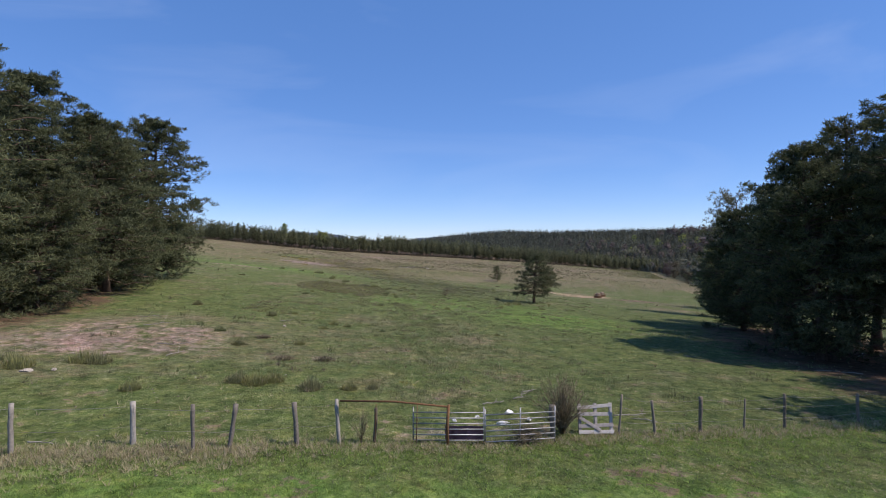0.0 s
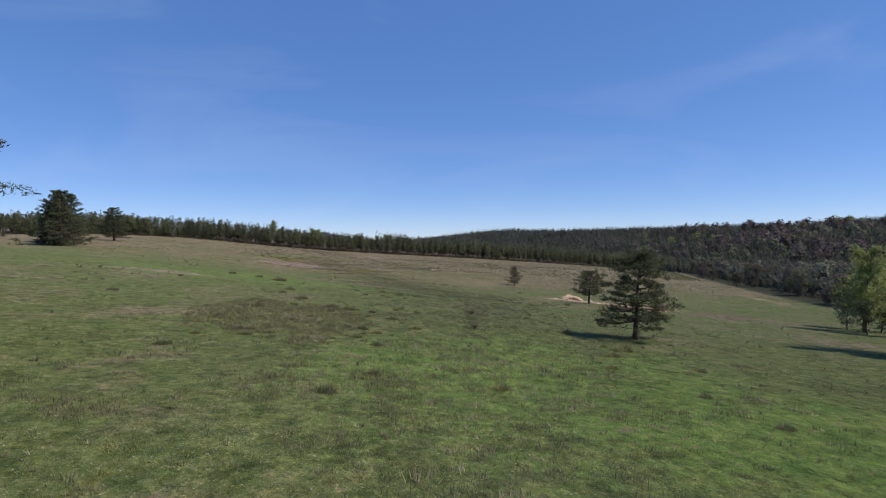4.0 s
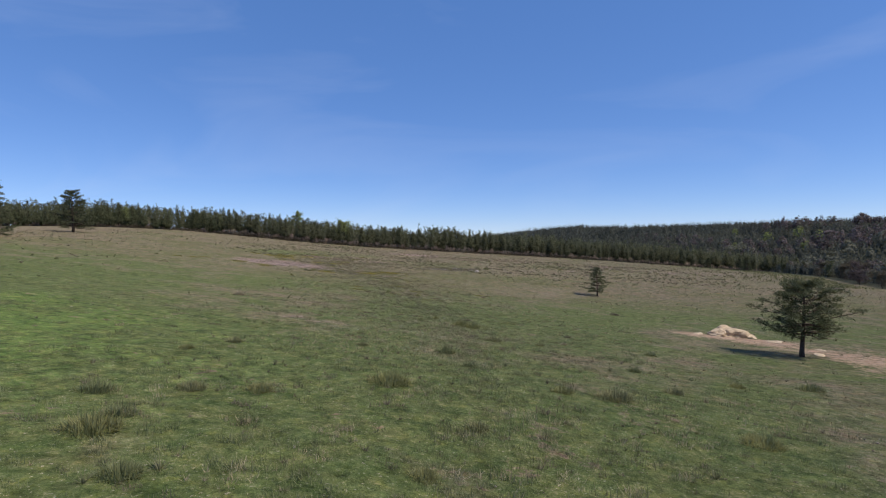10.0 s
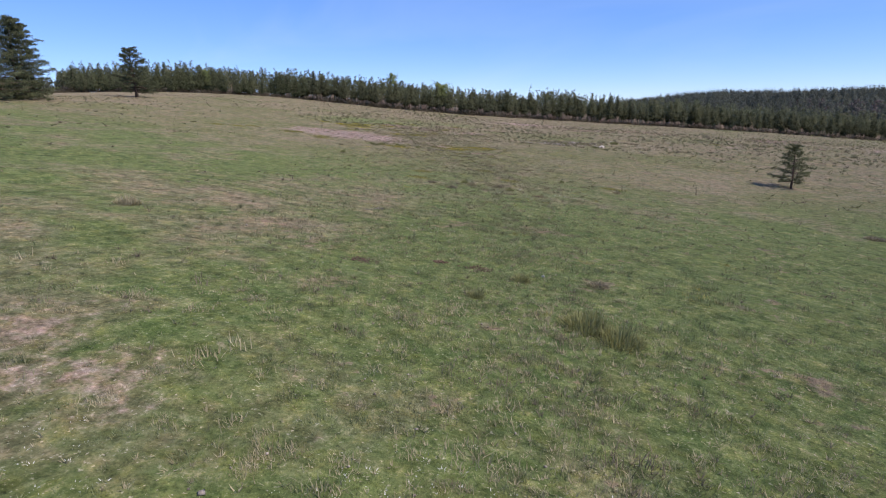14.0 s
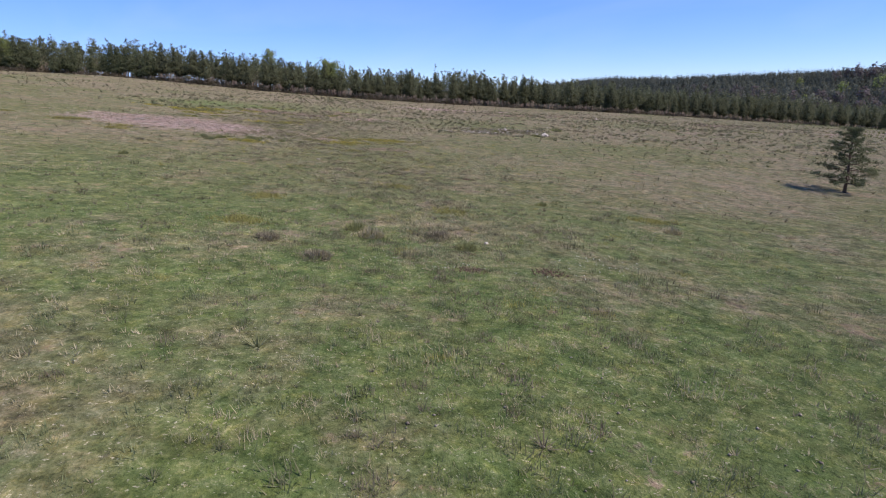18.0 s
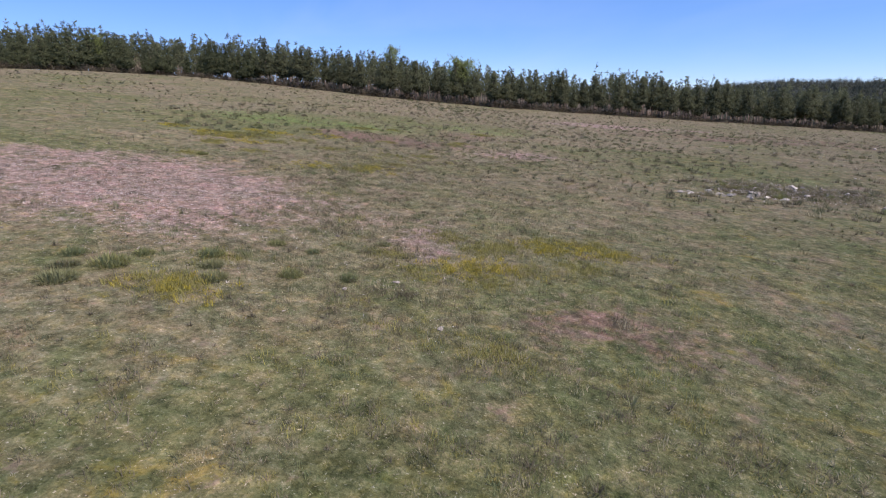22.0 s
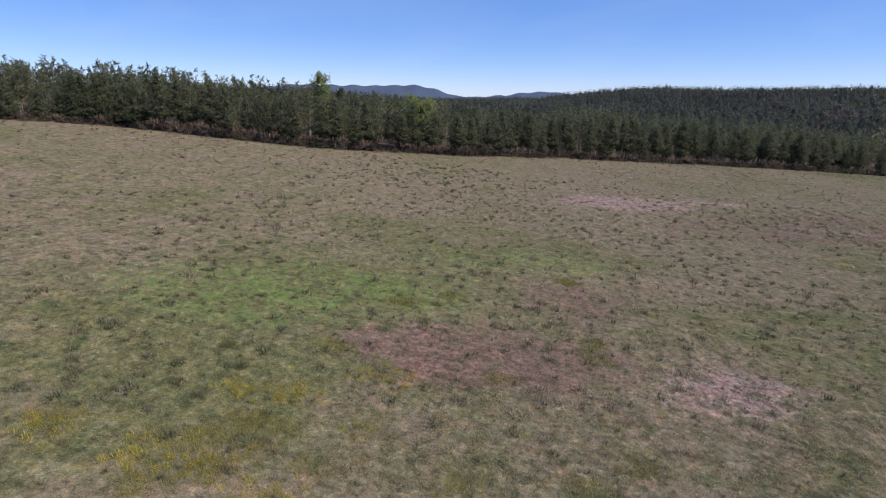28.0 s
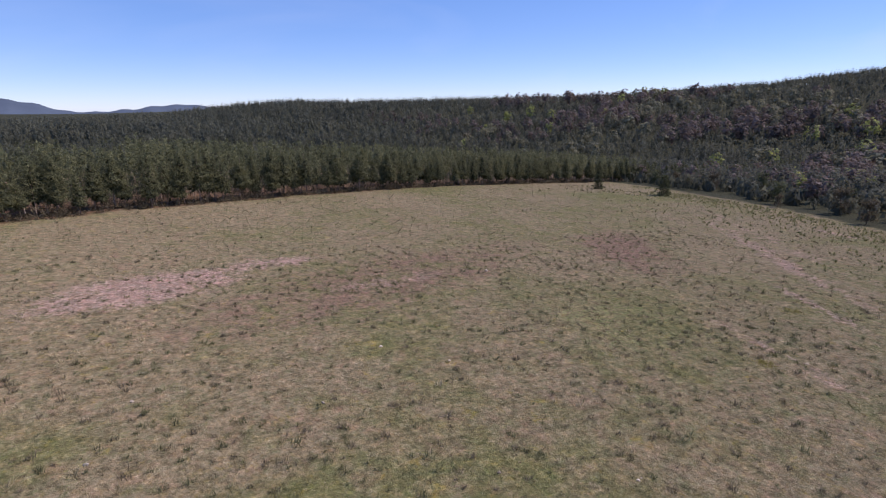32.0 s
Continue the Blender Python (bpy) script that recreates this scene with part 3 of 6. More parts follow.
# ---- trees ----
def pine_meshes(name, seed, h, rad, clear, whorls, per, puffs, size, mat, blades=9, round_top=0.5, droop=0.15, trunk=0.018, sides=8, flat=0.6, tuft=11, inner=0.5, wide=0.30):
    """A Scots pine: bent tapered trunk with limbs, needle tufts in rounded puffs along the limbs, sprays inside
    coloured dark for the crown's shade.
    """
    rng = np.random.RandomState(seed)
    zs = np.linspace(-0.4, h * 0.97, 9)
    bend = np.cumsum(rng.normal(0, 0.012 * h, (9, 2)), 0) * np.linspace(0, 1, 9)[:, None]
    line = np.c_[bend, zs]
    rr = h * trunk * (1.12 - zs / h) ** 0.9 + 0.015
    rr[0] *= 1.35
    wood = [tube(line, rr, sides)]
    puff_at, puff_r, inside = [], [], []
    side_k = rng.uniform(0.82, 1.15, 8)
    for w in range(whorls * per):
        fr = clear + (1 - clear) * ((w + rng.uniform(0, 1)) / (whorls * per)) ** 1.05
        k = (fr - clear) / (1 - clear)
        reach = rad * (np.clip((1.15 if sides > 6 else 1.05) - k, 0.02, 1) ** (0.75 - 0.35 * round_top)) * (0.62 + 0.38 * min(1, k * 5 + 0.35)) if round_top < 1 else rad * math.sqrt(max(0.06, 1 - k ** 2.4)) * (0.72 + 0.28 * min(1, 4 * k))
        a = w * 2.4 + rng.normal(0, 0.35)
        ln = reach * rng.choice([0.6, 0.75, 0.85, 1.0, 1.18]) * rng.uniform(0.9, 1.06) * (1.0 if k < 0.75 else 0.85) * np.interp((a % 6.283) / 6.283 * 8, np.arange(9), np.r_[side_k, side_k[0]])
        z0 = min(fr * h, h * 0.95)
        c0 = np.array([np.interp(z0, zs, line[:, 0]), np.interp(z0, zs, line[:, 1]), z0])
        rise = (0.55 * k - droop) * ln
        t = np.linspace(0, 1, 5 if sides > 6 else 2)
        pts = c0 + np.c_[np.cos(a) * ln * t, np.sin(a) * ln * t, rise * t + 0.18 * ln * (t ** 2 - t) * (1 - k)]
        pts[1:] += rng.normal(0, 0.035 * ln, (len(t) - 1, 3))
        wood.append(tube(pts, np.linspace(0.30, 0.06, len(t)) * np.interp(z0, zs, rr) + 0.012, 4 if sides > 6 else 3))
        m = max(1, int(round(puffs * (0.4 + 0.7 * ln / rad))))
        u = np.clip(1.0 - rng.uniform(0, 0.62, m) ** 1.3, 0.25, 1)
        u[0] = 1.0
        base = np.stack([np.interp(u, t, pts[:, i]) for i in range(3)], 1)
        swing = np.array([-np.sin(a), np.cos(a), 0.15]) * (rng.normal(0, 0.17, m) * ln)[:, None]
        puff_at.append(base + swing)
        puff_r.append(rng.uniform(0.7, 1.3, m) * (0.06 * rad + 1.1 * size) * (1.12 - 0.62 * k))
        q = max(1, int(m * inner * 2))
        inside.append(c0 + (pts[-1] - c0) * rng.uniform(0.25, 0.8, (q, 1)) + rng.normal(0, 0.10 * ln, (q, 3)))
    top = line[-1] + rng.normal(0, 1, (max(3, puffs), 3)) * [rad * 0.07, rad * 0.07, h * 0.025] * (1 if sides > 6 else 0.5) - [0, 0, h * 0.01]
    puff_at, puff_r = np.vstack(puff_at + [top]), np.concatenate(puff_r + [np.full(len(top), (0.045 * rad + 0.7 * size) * (1 if sides > 6 else 0.45))])
    n = len(puff_at)
    d = rng.normal(size=(n, tuft, 3)) + [0, 0, 0.35]
    d = unit(d) * (rng.uniform(0.25, 1, (n, tuft, 1)) ** 0.5)
    at = (puff_at[:, None] + d * (puff_r[:, None] * [1, 1, flat])[:, None, :]).reshape(-1, 3)
    at[:, 2] = np.maximum(at[:, 2], 0.1)
    v, f = sprays(rng, at, rng.uniform(0.75, 1.3, len(at)) * size, blades, wide, 0.5, 0.8, d.reshape(-1, 3) + [0, 0, 0.3])
    tone = np.repeat(np.clip(rng.normal(0.5, 0.22, n), 0, 1), tuft * blades * 3)
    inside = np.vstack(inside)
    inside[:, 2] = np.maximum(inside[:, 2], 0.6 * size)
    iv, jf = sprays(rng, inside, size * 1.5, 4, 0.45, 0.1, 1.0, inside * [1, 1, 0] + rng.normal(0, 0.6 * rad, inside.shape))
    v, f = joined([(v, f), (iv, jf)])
    # inner sprays take the darkest tone: crown shade put into the colour
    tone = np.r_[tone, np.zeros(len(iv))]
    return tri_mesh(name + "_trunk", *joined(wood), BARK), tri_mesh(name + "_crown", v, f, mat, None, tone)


def cone_pine(name, seed, h, rad, clear, mat, tufts_n=640, size=0.40, point=0.85):
    """A young pine of a plantation: a closed tapering crown of short sprays in tiers round a thin straight stem."""
    rng = np.random.RandomState(seed)
    zs = np.linspace(-0.3, h, 7)
    line = np.c_[np.cumsum(rng.normal(0, 0.008 * h, (7, 2)), 0), zs]
    wood = [tube(line, 0.010 * h * (1.12 - zs / h) + 0.012, 6)]
    for k in range(9):
        z0, a = h * rng.uniform(0.06, clear + 0.2), rng.uniform(0, 6.28)
        c0 = np.array([np.interp(z0, zs, line[:, 0]), np.interp(z0, zs, line[:, 1]), z0])
        wood.append(tube(np.array([c0, c0 + [math.cos(a) * rad * 0.5, math.sin(a) * rad * 0.5, rng.uniform(-0.2, 0.4)]]), [0.03, 0.01], 3))
    k = 1 - np.sqrt(rng.uniform(0.0004, 1, tufts_n))
    k[:tufts_n // 7] = rng.uniform(0.72, 1.0, tufts_n // 7)
    tier = np.round(k * 9 + rng.normal(0, 0.22, tufts_n)) / 9
    k = np.clip(0.75 * k + 0.25 * tier, 0, 1)
    a = rng.uniform(0, 6.28, tufts_n)
    lobes = 1 + 0.20 * np.sin(a * 2 + k * 17 + seed) + 0.16 * np.sin(a * 4 - k * 29 + 2 * seed)
    r = rad * ((1.02 - k) ** point) * (0.62 + 0.38 * np.minimum(1, 5 * k + 0.2)) * lobes * (0.5 + 0.5 * np.sqrt(rng.uniform(0, 1, tufts_n)))
    z = h * (clear + (1 - clear) * k) + 0.12 * r
    out = np.stack([np.cos(a), np.sin(a), 0.45 + 0 * a], 1)
    at = np.stack([np.interp(z, zs, line[:, 0]) + r * np.cos(a), np.interp(z, zs, line[:, 1]) + r * np.sin(a), z], 1)
    v, f = sprays(rng, at, size * (1.15 - 0.55 * k) * rng.uniform(0.8, 1.25, tufts_n), 6, 0.40, 0.35, 0.8, out, 0.35)
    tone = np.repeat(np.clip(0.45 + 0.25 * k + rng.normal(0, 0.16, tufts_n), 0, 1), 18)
    # core sprays all at the darkest tone: shade within the crown, as colour
    m = 130
    kk, b = rng.uniform(0.0, 0.9, m), rng.uniform(0, 6.28, m)
    q = np.stack([0.35 * rad * (1 - kk) * np.cos(b), 0.35 * rad * (1 - kk) * np.sin(b), h * (clear + (1 - clear) * kk)], 1)
    iv, jf = sprays(rng, q, size * 2.4 * (1.15 - kk), 4, 0.6, 0.2, 1.0, q * [1, 1, 0] + 0.01)
    v, f = joined([(v, f), (iv, jf)])
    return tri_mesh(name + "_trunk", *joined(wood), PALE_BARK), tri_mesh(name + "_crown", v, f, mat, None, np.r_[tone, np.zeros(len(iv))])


def leafy_meshes(name, seed, h, rad, mat, limbs=26, clumps=26, size=0.5, blades=8, clear=0.2, bark=BARK, trunk=0.014):
    """A broad-leaved tree or tall shrub: forked limbs and a loose, gappy crown."""
    rng = np.random.RandomState(seed)
    zs = np.linspace(-0.3, h * 0.85, 7)
    line = np.c_[np.cumsum(rng.normal(0, 0.015 * h, (7, 2)), 0), zs]
    wood, places = [tube(line, h * trunk * (1.1 - zs / h) + 0.01, 7)], []
    for k in range(limbs):
        fr = clear + (0.85 - clear) * rng.uniform(0, 1) ** 0.8
        z0 = fr * h
        a, ln = rng.uniform(0, 6.28), rad * rng.uniform(0.55, 1.1) * (1.1 - 0.55 * fr)
        c0 = np.array([np.interp(z0, zs, line[:, 0]), np.interp(z0, zs, line[:, 1]), z0])
        t = np.linspace(0, 1, 5)
        pts = c0 + np.c_[np.cos(a) * ln * t, np.sin(a) * ln * t, ln * rng.uniform(0.35, 0.95) * t ** 0.8]
        pts[:, 2] = np.minimum(pts[:, 2], h)
        pts[1:] += rng.normal(0, 0.05 * ln, (4, 3))
        wood.append(tube(pts, np.linspace(0.34, 0.05, 5) * h * trunk + 0.006, 4))
        u = np.clip(rng.beta(1.8, 1.1, clumps), 0.1, 1)
        base = np.stack([np.interp(u, t, pts[:, i]) for i in range(3)], 1)
        places.append(base + rng.normal(0, 0.2 * ln + 0.05, (clumps, 3)) * [1, 1, 0.8])
    at = np.vstack(places)
    v, f = sprays(rng, at, rng.uniform(0.7, 1.3, limbs * clumps) * size, blades, 0.34, 0.2, 1.0, at - [0, 0, h * 0.45])
    tone = np.repeat(np.clip(rng.normal(0.5, 0.2, len(at)), 0, 1), blades * 3)
    return tri_mesh(name + "_trunk", *joined(wood), bark), tri_mesh(name + "_crown", v, f, mat, None, tone)


def plant(kind, meshes, x, y, label, category, group="", rz=0.0, s=1.0, lean=0.0, sink=0.0):
    e = thing(kind, x, y, height(x, y) - sink, label, category, group, rz)
    e.matrix_basis = pose(x, y, height(x, y) - sink, lean, 0, rz) @ Matrix.Diagonal((s, s, s, 1))
    part("trunk", meshes[0], None, e)
    part("crown", meshes[1], None, e)
    return e


def stuff(name, v, f, mat, label, category, tone=0.5):
    return tagged(new(name, tri_mesh(name, v, f, mat, None, tone)), label, category, "", "stuff")


def far_trees(rng, x, y, h, rad, places=8, blades=3, point=0.6):
    """Far trees, each a ragged upright crown of a few leaf masses; also a tone for each vertex."""
    n = len(x)
    fr = (np.arange(places)[None] + rng.uniform(0, 1, (n, places))) / places
    rr = rad[:, None] * (1.02 - fr) ** point * np.sqrt(rng.uniform(0.02, 1, (n, places)))
    a = rng.uniform(0, 6.28, (n, places))
    z = land(x, y)[:, None] + h[:, None] * (0.20 + 0.76 * fr)
    at = np.stack([x[:, None] + rr * np.cos(a), y[:, None] + rr * np.sin(a), z], 2).reshape(-1, 3)
    size = (rad[:, None] * (1.25 - 0.75 * fr)).reshape(-1) * rng.uniform(0.75, 1.2, n * places)
    mid = np.repeat(np.stack([x, y, land(x, y) + 0.35 * h], 1), places, 0)
    v, f = flakes(rng, at, (at - mid) * [1, 1, 0.6] + [0, 0, 0.8], size * 0.5, blades, 0.16)
    root = np.repeat(at, blades * 3, 0)
    v = root + (v - root) * [0.8, 0.8, 1.7]
    tone = np.repeat(np.clip(rng.normal(0.5, 0.28, n) + 0.25 * waves(x, y, 40, 77), 0, 1), places * blades * 3)
    return v, f, tone


def scattered(rng, n, x0, x1, y0, y1, keep):
    x, y = rng.uniform(x0, x1, n), rng.uniform(y0, y1, n)
    k = keep(x, y)
    return x[k], y[k]

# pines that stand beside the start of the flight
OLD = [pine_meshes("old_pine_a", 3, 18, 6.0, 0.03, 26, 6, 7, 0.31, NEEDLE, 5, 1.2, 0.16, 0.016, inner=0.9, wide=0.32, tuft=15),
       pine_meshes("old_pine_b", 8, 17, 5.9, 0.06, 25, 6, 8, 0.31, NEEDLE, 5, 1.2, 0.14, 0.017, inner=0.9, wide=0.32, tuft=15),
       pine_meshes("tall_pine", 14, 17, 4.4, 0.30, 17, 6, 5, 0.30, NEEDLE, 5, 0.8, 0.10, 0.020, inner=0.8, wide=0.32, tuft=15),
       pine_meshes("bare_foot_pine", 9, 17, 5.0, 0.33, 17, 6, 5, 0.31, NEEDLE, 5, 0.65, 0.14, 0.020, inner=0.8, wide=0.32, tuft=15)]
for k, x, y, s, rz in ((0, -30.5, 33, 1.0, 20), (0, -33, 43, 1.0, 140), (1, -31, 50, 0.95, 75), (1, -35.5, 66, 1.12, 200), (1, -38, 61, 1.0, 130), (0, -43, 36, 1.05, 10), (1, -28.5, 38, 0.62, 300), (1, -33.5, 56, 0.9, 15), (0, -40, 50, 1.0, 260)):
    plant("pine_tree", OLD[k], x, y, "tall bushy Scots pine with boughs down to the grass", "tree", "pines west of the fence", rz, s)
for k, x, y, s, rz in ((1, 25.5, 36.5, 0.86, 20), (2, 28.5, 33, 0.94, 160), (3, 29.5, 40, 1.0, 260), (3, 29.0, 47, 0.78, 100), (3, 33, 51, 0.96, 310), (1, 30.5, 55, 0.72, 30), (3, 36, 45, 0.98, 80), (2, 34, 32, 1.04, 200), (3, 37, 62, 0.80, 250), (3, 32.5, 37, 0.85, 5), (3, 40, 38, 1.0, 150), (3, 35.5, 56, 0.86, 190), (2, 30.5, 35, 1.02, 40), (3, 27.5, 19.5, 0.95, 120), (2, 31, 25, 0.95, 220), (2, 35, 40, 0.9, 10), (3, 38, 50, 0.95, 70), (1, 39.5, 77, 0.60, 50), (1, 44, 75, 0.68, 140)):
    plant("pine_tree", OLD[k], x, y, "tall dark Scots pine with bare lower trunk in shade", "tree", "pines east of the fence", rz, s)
BIRCH = leafy_meshes("birch", 5, 17, 4.2, BUD_LEAF, 34, 24, 0.5, 8, 0.3)
plant("birch_tree", BIRCH, 43, 80, "slender birch with pale fresh leaves beyond dark pines", "tree", "", 0, 1.17)

# single pines in the meadow
plant("pine_tree", pine_meshes("meadow_pine", 21, 6.9, 3.3, 0.20, 12, 6, 5, 0.27, NEEDLE, 11, 0.5, 0.12, 0.026, tuft=10, inner=0.25, wide=0.17, flat=0.45), 13.15, 78.5, "broad young Scots pine alone on short grass", "tree", "", 30)
plant("pine_tree", pine_meshes("round_pine", 22, 6.6, 3.5, 0.28, 12, 6, 6, 0.25, NEEDLE, 10, 1.3, -0.04, 0.028, inner=0.3, wide=0.19, flat=0.5), 28.5, 150.5, "round-headed Scots pine beside a sandy strip", "tree", "", 80)
plant("pine_tree", pine_meshes("small_pine", 23, 6.6, 2.9, 0.14, 10, 5, 5, 0.26, NEEDLE, 10, 0.2, 0.10, 0.022, inner=0.25, wide=0.19, flat=0.4), 22.9, 229.5, "small layered pine alone on the open slope", "tree")
SLOPE = [pine_meshes("slope_pine", 24, 14, 5.4, 0.04, 16, 6, 7, 0.36, NEEDLE, 5, 0.3, 0.14, 0.020, flat=0.42, tuft=13, inner=0.9),
         pine_meshes("open_pine", 25, 17, 6.0, 0.03, 18, 6, 6, 0.38, NEEDLE, 5, 0.45, 0.16, 0.018, flat=0.42, tuft=13, inner=0.9)]
LONE = pine_meshes("lone_pine", 26, 13.2, 5.8, 0.12, 12, 6, 6, 0.42, NEEDLE, 6, 0.6, 0.10, 0.024, flat=0.34, inner=0.4)
plant("pine_tree", LONE, -138.5, 259, "single layered pine on the brow of the slope", "tree", "", 0)
for k, x, y, s, rz in ((1, -126, 210.5, 1.05, 0), (0, -131, 213, 1.05, 90), (0, -131, 221, 1.22, 40), (1, -142, 230, 0.98, 200)):
    plant("pine_tree", SLOPE[k], x, y, "spreading pine of a loose group on the brow", "tree", "pines on the brow", rz, s)
for x, y, s in ((128, 405, 0.55), (116, 427, 0.42)):
    plant("pine_tree", SLOPE[0], x, y, "small dark pine at the far meadow edge", "tree", "", 50 * s, s)

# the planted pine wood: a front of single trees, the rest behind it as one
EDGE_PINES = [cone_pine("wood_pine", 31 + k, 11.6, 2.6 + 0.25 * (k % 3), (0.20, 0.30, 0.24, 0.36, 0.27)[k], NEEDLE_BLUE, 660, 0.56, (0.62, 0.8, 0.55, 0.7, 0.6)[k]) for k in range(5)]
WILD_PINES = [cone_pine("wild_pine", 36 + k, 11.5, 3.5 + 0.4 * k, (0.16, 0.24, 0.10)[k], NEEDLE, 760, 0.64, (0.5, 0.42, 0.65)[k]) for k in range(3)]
rng = np.random.RandomState(7)
front = []
for (xa, ya), (xb, yb) in zip(WOOD_EDGE[3:-1], WOOD_EDGE[4:]):
    ln = math.hypot(xb - xa, yb - ya)
    for s in np.arange(rng.uniform(0, 2), ln, 2.7):
        front.append((xa + (xb - xa) * s / ln + rng.normal(0, 1.0), ya + (yb - ya) * s / ln + 1.5 + abs(rng.normal(0, 2.2))))
for i, (x, y) in enumerate(front):
    size, turn = rng.uniform(0.68, 1.12) * (0.92 if x > 20 else 0.9 if x < -50 else 1.0), rng.uniform(0, 360)
    if x < -128:
        plant("pine_tree", WILD_PINES[i % 3], x, y, "spreading Scots pine at the wood's upper end", "tree", "pines at the wood's upper end", turn, size * (0.80 + 0.27 * float(waves(x, y, 7, 21))))
    else:
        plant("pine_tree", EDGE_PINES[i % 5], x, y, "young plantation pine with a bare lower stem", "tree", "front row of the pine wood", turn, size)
LIME = leafy_meshes("lime_tree", 41, 14, 3.6, LIME_LEAF, 40, 30, 0.5, 9, 0.15)
BIG_LIME = leafy_meshes("lime_tree", 43, 14.5, 5.6, LIME_LEAF, 48, 34, 0.62, 9, 0.12)
plant("broadleaf_tree", BIG_LIME, -81.5, 365.5, "bright yellow-green broadleaf tree among dark pines", "tree", "", 0, 0.86)
for x, y, s in ((-112, 381, 1.15), (-165, 318, 0.7)):
    plant("broadleaf_tree", LIME, x, y, "fresh green broadleaf tree among pines", "tree", "", 40, s)


def wood_behind():
    rng = np.random.RandomState(17)
    near = scattered(rng, 17000, -280, 190, 280, 560, lambda x, y: (beyond_edge(x, y) > 4.5) & (beyond_edge(x, y) < 95) & (rng.uniform(size=len(x)) < np.where(beyond_edge(x, y) < 14, 0.9, 0.6)) & (east_of(x, y) < 60))
    wx = rng.uniform(-390, -236, 620)
    wy = rng.uniform(0, 1, 620) ** 1.3 * (345 - 226) + 226
    far_side = wy > 240 + 0.25 * (wx + 300)
    x, y = near
    n = len(x)
    h = (9.0 + 5.6 * rng.beta(1.6, 2.2, n) + 0.7 * waves(x, y, 9, 71)) * np.where(x < -50, 0.88, 1.05)
    m = 34
    fr = rng.uniform(0.26, 1.0, (n, m)) ** 0.85
    rr = 2.3 * (1.03 - fr) ** 0.75 * np.sqrt(rng.uniform(0.05, 1, (n, m)))
    a = rng.uniform(0, 6.28, (n, m))
    at = np.stack([x[:, None] + rr * np.cos(a), y[:, None] + rr * np.sin(a), land(x, y)[:, None] + fr * h[:, None]], 2).reshape(-1, 3)
    mid = np.repeat(np.stack([x, y, land(x, y) + 0.45 * h], 1), m, 0)
    v, f = sprays(rng, at, rng.uniform(0.8, 1.35, n * m) * 0.80, 5, 0.42, 0.5, 0.75, (at - mid) * [1, 1, 0.5] + [0, 0, 0.6])
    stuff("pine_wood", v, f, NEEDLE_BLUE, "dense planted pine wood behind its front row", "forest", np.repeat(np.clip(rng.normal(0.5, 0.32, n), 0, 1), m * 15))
    z = land(x, y)
    w = 0.10
    tv = np.stack([np.stack([x + dx * w, y + dy * w, z + dz * h * 0.6 - 0.2], 1) for dx, dy, dz in ((-1, -0.6, 0), (1, -0.6, 0), (0, 1, 0), (0, 0, 1))], 1)
    tf = (np.arange(n) * 4)[:, None, None] + np.array([[0, 1, 3], [1, 2, 3], [2, 0, 3]])[None]
    stuff("wood_stems", tv.reshape(-1, 3), tf.reshape(-1, 3), PALE_BARK, "thin bare pine stems inside the wood", "forest")
    x, y = scattered(rng, 19000, -900, 700, 380, 1000, lambda x, y: (beyond_edge(x, y) > 90) & (np.hypot(x + 20, y - 150) < 640))
    a1 = far_trees(rng, x, y, rng.uniform(8, 13, len(x)), rng.uniform(1.6, 2.4, len(x)), 7)
    r, az = np.sqrt(rng.uniform(600 ** 2, 1190 ** 2, 16500)), np.radians(rng.uniform(-84, 34, 16500))
    x, y = -20 - r * np.sin(az), 150 + r * np.cos(az)
    a2 = far_trees(rng, x, y, rng.uniform(9, 17, len(x)), rng.uniform(2.6, 4.0, len(x)), 7)
    x, y = scattered(rng, 12000, 60, 620, 40, 640, lambda x, y: (east_of(x, y) > 14) & (np.hypot(x + 20, y - 150) < 620) & (beyond_edge(x, y) < 90))
    a3 = far_trees(rng, x, y, rng.uniform(0.55, 1, len(x)) * np.clip(4 + 0.12 * east_of(x, y), 4, 14), rng.uniform(1.7, 3.0, len(x)), 13)
    a4 = far_trees(rng, wx[far_side], wy[far_side], rng.uniform(4.5, 8.5, far_side.sum()), rng.uniform(1.6, 2.6, far_side.sum()), 14, 3, 0.45)
    far = (a1, a2, a3, a4)
    stuff("far_forest", *joined([q[:2] for q in far]), HAZED_WOOD, "dark mixed forest over the far slopes", "forest", np.concatenate([q[2] for q in far]))
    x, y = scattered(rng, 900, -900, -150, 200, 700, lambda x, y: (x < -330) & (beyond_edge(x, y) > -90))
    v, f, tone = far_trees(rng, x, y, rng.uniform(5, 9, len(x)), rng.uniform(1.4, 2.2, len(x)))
    stuff("heath_pines", v, f, HAZED_WOOD, "scattered young pines on the far heath", "forest", tone)
    # pale broad-leaved crowns among the conifers
    for name, mat, cnt, seed, label in (("pale_crowns", BUD_LEAF, 280, 1, "pale budding broadleaf trees on the slopes"), ("reddish_crowns", PINK_BUD, 520, 2, "reddish leafless broadleaf trees on the slopes"), ("green_crowns", LIME_LEAF, 40, 3, "few fresh green trees on the slopes")):
        g = np.random.RandomState(70 + seed)
        x, y = scattered(g, cnt * 40, 80, 700, 120, 1000, lambda x, y: (east_of(x, y) > 22) & (waves(x, y, 45, 80 + seed) > 0.0) & ((beyond_edge(x, y) < 60) | (np.hypot(x + 20, y - 150) > 480)))
        x, y = x[:cnt], y[:cnt]
        n, m = len(x), 34
